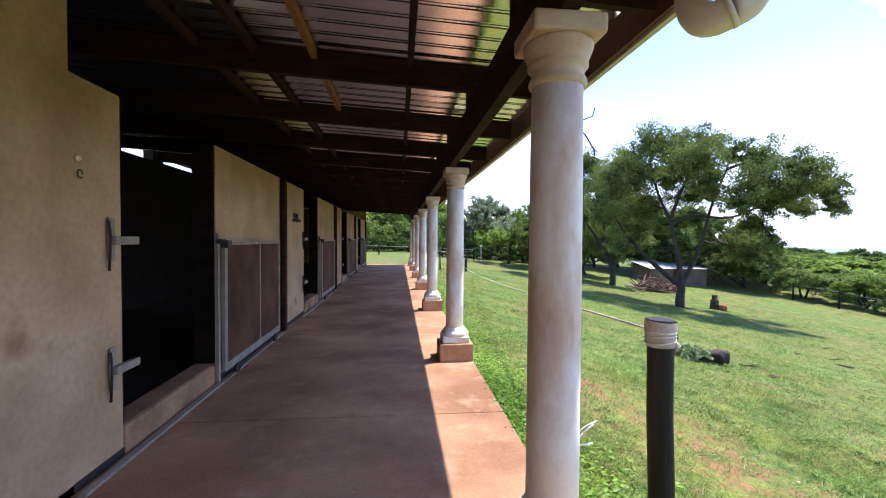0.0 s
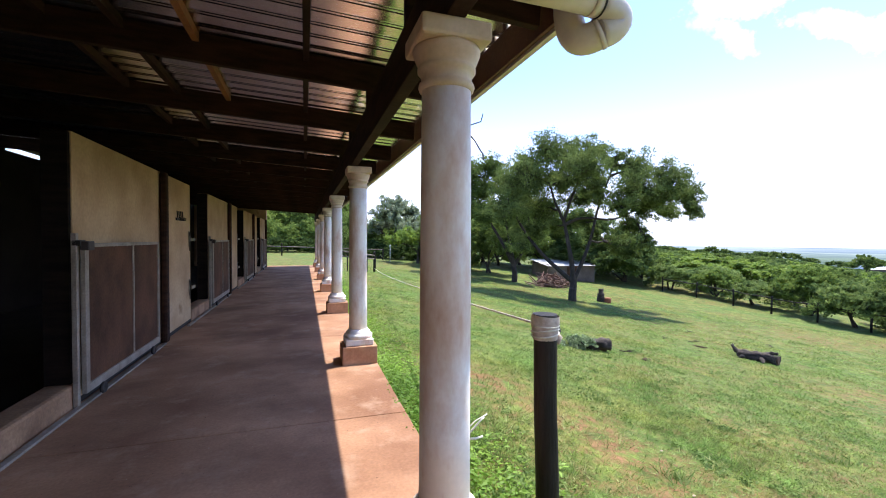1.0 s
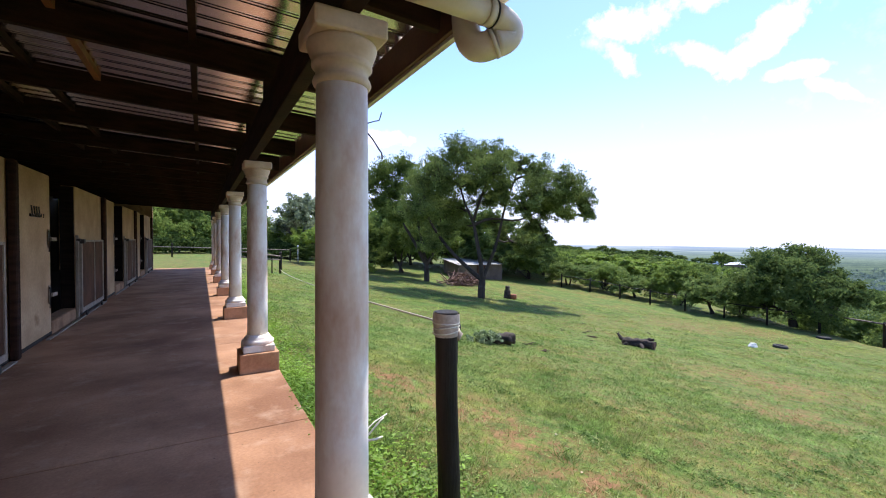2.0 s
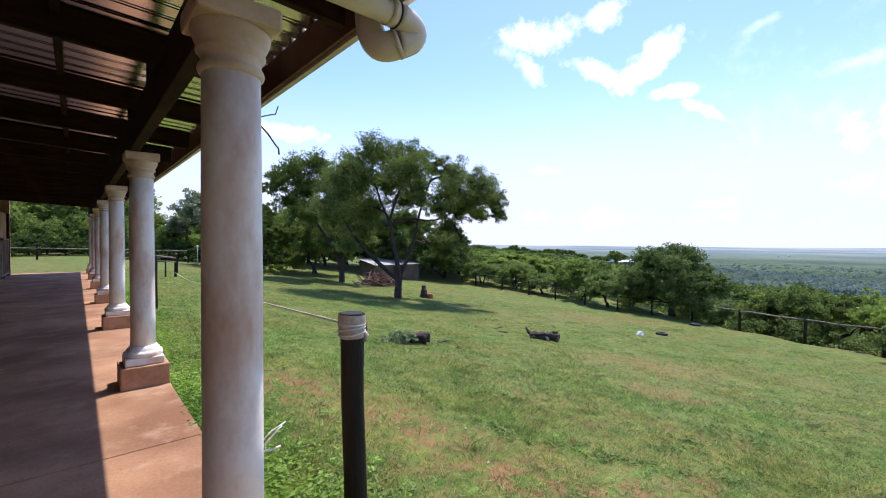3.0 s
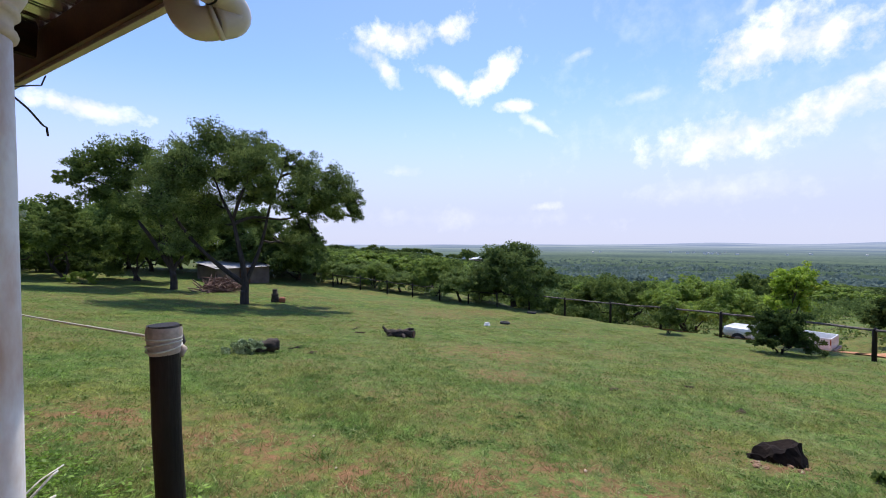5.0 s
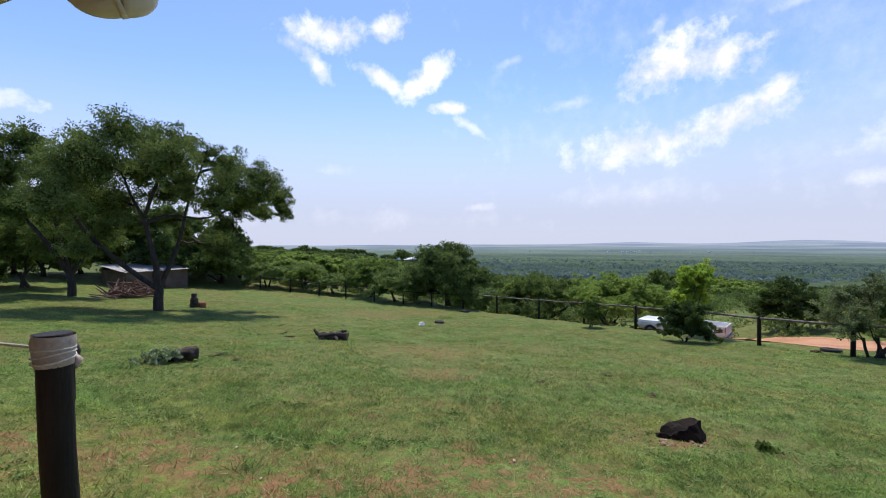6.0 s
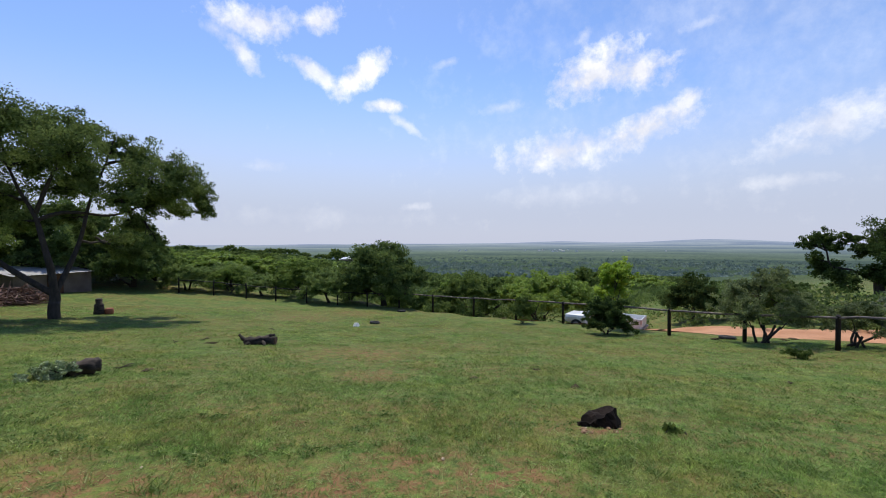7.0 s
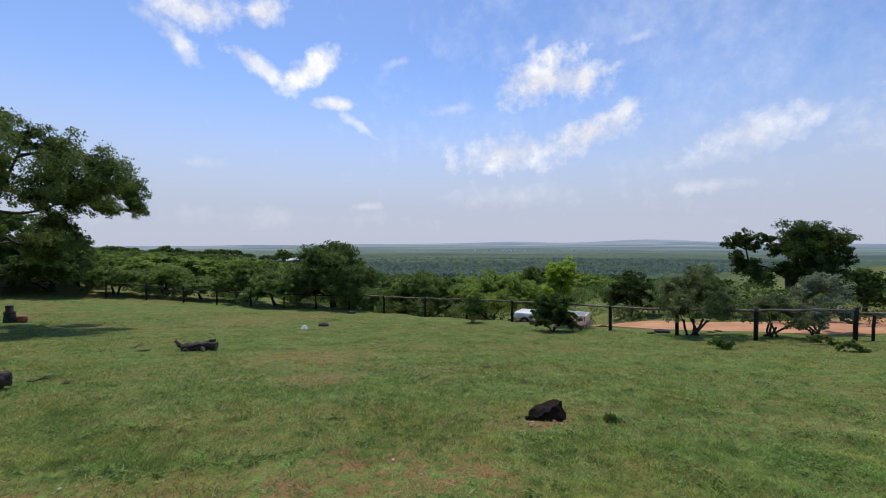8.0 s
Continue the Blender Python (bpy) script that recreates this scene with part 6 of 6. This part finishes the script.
lamp_post()

# ---- wall details ----


def hook_rack(y):
    t = thing("hook_rack", 0.0, y, 1.78, "small dark iron hook rack screwed to the stable wall", "hook rack", "hook racks")
    part("bar", box(0.0, 0.02, -0.2, 0.2, -0.02, 0.02, 0.004), M_BLACKSTEEL, t)
    for k in range(4):
        yy = -0.15 + 0.1 * k
        part("hook", tube_mesh([(0.01, yy, 0.13), (0.02, yy, 0.0), (0.06, yy, -0.02), (0.06, yy, 0.03)], 0.008, 6), M_BLACKSTEEL, t)


hook_rack(7.75)


def small_fitting(y, z):
    t = thing("wall_ring", 0.0, y, z, "small brass tie ring on the stable wall", "tie ring")
    part("boss", lathe([(0.022, 0.0), (0.02, 0.012), (0.008, 0.02)], 12), M_CAPITAL, t).matrix_basis = pose(0, 0, 0, 0, 90, 0)
    part("ring", tube_mesh([(0.015, 0.02 * math.cos(a), -0.09 + 0.025 * math.sin(a)) for a in [k * 0.7 for k in range(9)]], 0.004, 6), M_BLACKSTEEL, t)


small_fitting(2.58, 1.93)

# ---- grass ----


def blades(rng, pos, height, width, per, spread):
    """Bent grass blades, three corners each, per tuft."""
    n = len(pos)
    p = np.repeat(pos, per, axis=0) + np.concatenate([rng.normal(0, 1, (n * per, 2)) * np.repeat(spread, per)[:, None], np.zeros((n * per, 1))], axis=1)
    h, w = np.repeat(height, per) * (0.5 + rng.random(n * per)), np.repeat(width, per)
    a = rng.random(n * per) * 6.283
    side = np.stack((np.cos(a), np.sin(a), np.zeros_like(a)), axis=1) * w[:, None] * 0.5
    lean = rng.normal(0, 1.1, (n * per, 2)) * h[:, None]
    tip = p + np.concatenate([lean, h[:, None]], axis=1)
    v = np.stack((p - side, p + side, tip), axis=1).reshape(-1, 3)
    return v, np.arange(len(v)).reshape(-1, 3)


def build_grass():
    rng = np.random.default_rng(12)
    n = 190000
    r = 1.2 + 30 * rng.random(n) ** np.where(np.arange(n) < 140000, 1.9, 3.4)
    b = np.radians(-4 + 140 * rng.random(n))
    x, y = 2.1 + np.sin(b) * r, -0.2 + np.cos(b) * r
    keep = (x > 2.79) & (x < 26 + 0.5 * y) & ~((np.abs(x - 3.245) < 0.06) & (np.abs(y - 1.98) < 0.06))
    for cx, cy, cr in WORN:
        keep &= ~((np.hypot(x - cx, y - cy) < cr * 1.1) & (rng.random(n) < 0.55))
    x, y, r = x[keep], y[keep], r[keep]
    z = np.array([gz(a, c) for a, c in zip(x, y)]) - 0.012
    lush = np.array([noise.noise((a * 0.8, c * 0.8, 0)) for a, c in zip(x, y)])
    h = 0.024 + 0.030 * np.clip(lush + 0.4, 0, 1)
    v, f = blades(rng, np.stack((x, y, z), axis=1), h, 0.0065 + 0.0009 * r, 4, 0.016 + 0.004 * r)
    ob = raw("grass", v, f, M_BLADE, None)
    tagged(ob, "short green grass blades over the lawn", "grass", kind="stuff")
    # dry and pale blades lying among the green ones
    m = 22000
    rr = 1.6 + 8.5 * rng.random(m) ** 1.2
    b = np.radians(-4 + 140 * rng.random(m))
    x, y = 2.1 + np.sin(b) * rr, -0.2 + np.cos(b) * rr
    ok = (x > 2.85) & (np.array([noise.noise((a * 1.7, c * 1.7, 4)) for a, c in zip(x, y)]) > -0.15)
    x, y, rr = x[ok], y[ok], rr[ok]
    z = np.array([gz(a, c) for a, c in zip(x, y)]) + 0.004
    v, f = blades(rng, np.stack((x, y, z), axis=1), np.full(len(x), 0.026), 0.006 + 0.0010 * rr, 2, np.full(len(x), 0.03))
    tagged(raw("dry_grass", v, f, F_DRY, None), "pale dry grass blades lying in the lawn", "grass", kind="stuff")
    m = 26000
    r = 1.5 + 12 * rng.random(m) ** 1.1
    b = np.radians(-4 + 140 * rng.random(m))
    x, y = 2.1 + np.sin(b) * r, -0.2 + np.cos(b) * r
    ok = (x > 2.8) & (np.array([noise.noise((a * 1.1, c * 1.1, 7)) + 0.4 * noise.noise((a * 4, c * 4, 2)) for a, c in zip(x, y)]) > 0.05)
    x, y = x[ok], y[ok]
    c = np.stack((x, y, np.array([gz(a, d) for a, d in zip(x, y)]) + 0.006), axis=1)
    v, f = leaves(rng, c, np.full(len(c), 0.035), len(c) * 5, 0.010, 0.25, 0.3)
    tagged(raw("clover", v, f, F_CLOVER, None), "low dark-green clover mats in the lawn", "clover", kind="stuff")
    m = 15000
    r = 2.0 + 10 * rng.random(m) ** 1.2
    b = np.radians(-4 + 140 * rng.random(m))
    x, y = 2.1 + np.sin(b) * r, -0.2 + np.cos(b) * r
    ok = (x > 2.85) & (np.array([noise.noise((a * 1.6, c * 1.6, 3)) + 0.7 * noise.noise((a * 5, c * 5, 9)) for a, c in zip(x, y)]) > 0.16)
    for cx, cy, cr in WORN:
        ok &= np.hypot(x - cx, y - cy) > cr * 0.8
    x, y = x[ok], y[ok]
    c = np.stack((x, y, np.array([gz(a, d) for a, d in zip(x, y)]) + 0.022), axis=1)
    v, f = leaves(rng, c, np.full(len(c), 0.05), len(c) * 9, 0.017, 0.45, 0.6)
    tagged(raw("lawn_weeds", v, f, F_GRASS, None), "clumps of small broad-leaved weeds standing in the lawn", "weeds", kind="stuff")
    n = 7600
    y = -1.0 + 25 * rng.random(n) ** 1.5
    x = 2.715 + np.abs(rng.normal(0, 0.33, n))
    z = np.array([gz(a, c) for a, c in zip(x, y)]) - 0.01
    c = np.stack((x, y, z + 0.03), axis=1)
    c = c[~((np.abs(x - 3.245) < 0.1) & (np.abs(y - 1.98) < 0.1))]
    v, f = leaves(rng, c, np.full(len(c), 0.07), 46000, 0.022, 0.6, 0.45)
    ob = raw("weeds", v, f, F_WEED, None)
    tagged(ob, "lush bright-green weeds along the walkway's edge", "weeds", kind="stuff")
    # taller tufts standing in the lawn
    spots = [(6.24, -1.36), (6.35, -1.07), (12.4, -0.23), (10.62, -1.01), (9.1, -2.94), (7.6, -4.15), (7.54, -4.64), (7.92, -1.7), (7.28, -0.09), (9.09, 1.24), (6.39, 0.27), (6.86, -2.88), (26.0, 3.52), (8.2, 1.63), (7.16, 2.83), (4.68, 2.5), (3.2, 3.08), (3.19, 2.75), (5.42, 4.32), (9.66, 0.11)]
    spots += [(float(4 + 18 * u), float(-7 + 18 * v)) for u, v in rng.random((18, 2))]
    for k, (x, y) in enumerate(spots):
        m = 26
        c = np.zeros((m, 3))
        c[:, :2] = rng.normal(0, 0.07, (m, 2))
        v, f = blades(rng, c, np.full(m, 0.07), np.full(m, 0.012), 4, np.full(m, 0.03))
        ob = raw("grass_tuft", v, f, F_TUFT, None)
        ob.location = (x, y, gz(x, y) - 0.02)
        tagged(ob, "tuft of taller dark-green grass standing in the lawn", "grass tuft", "grass tufts")


build_grass()
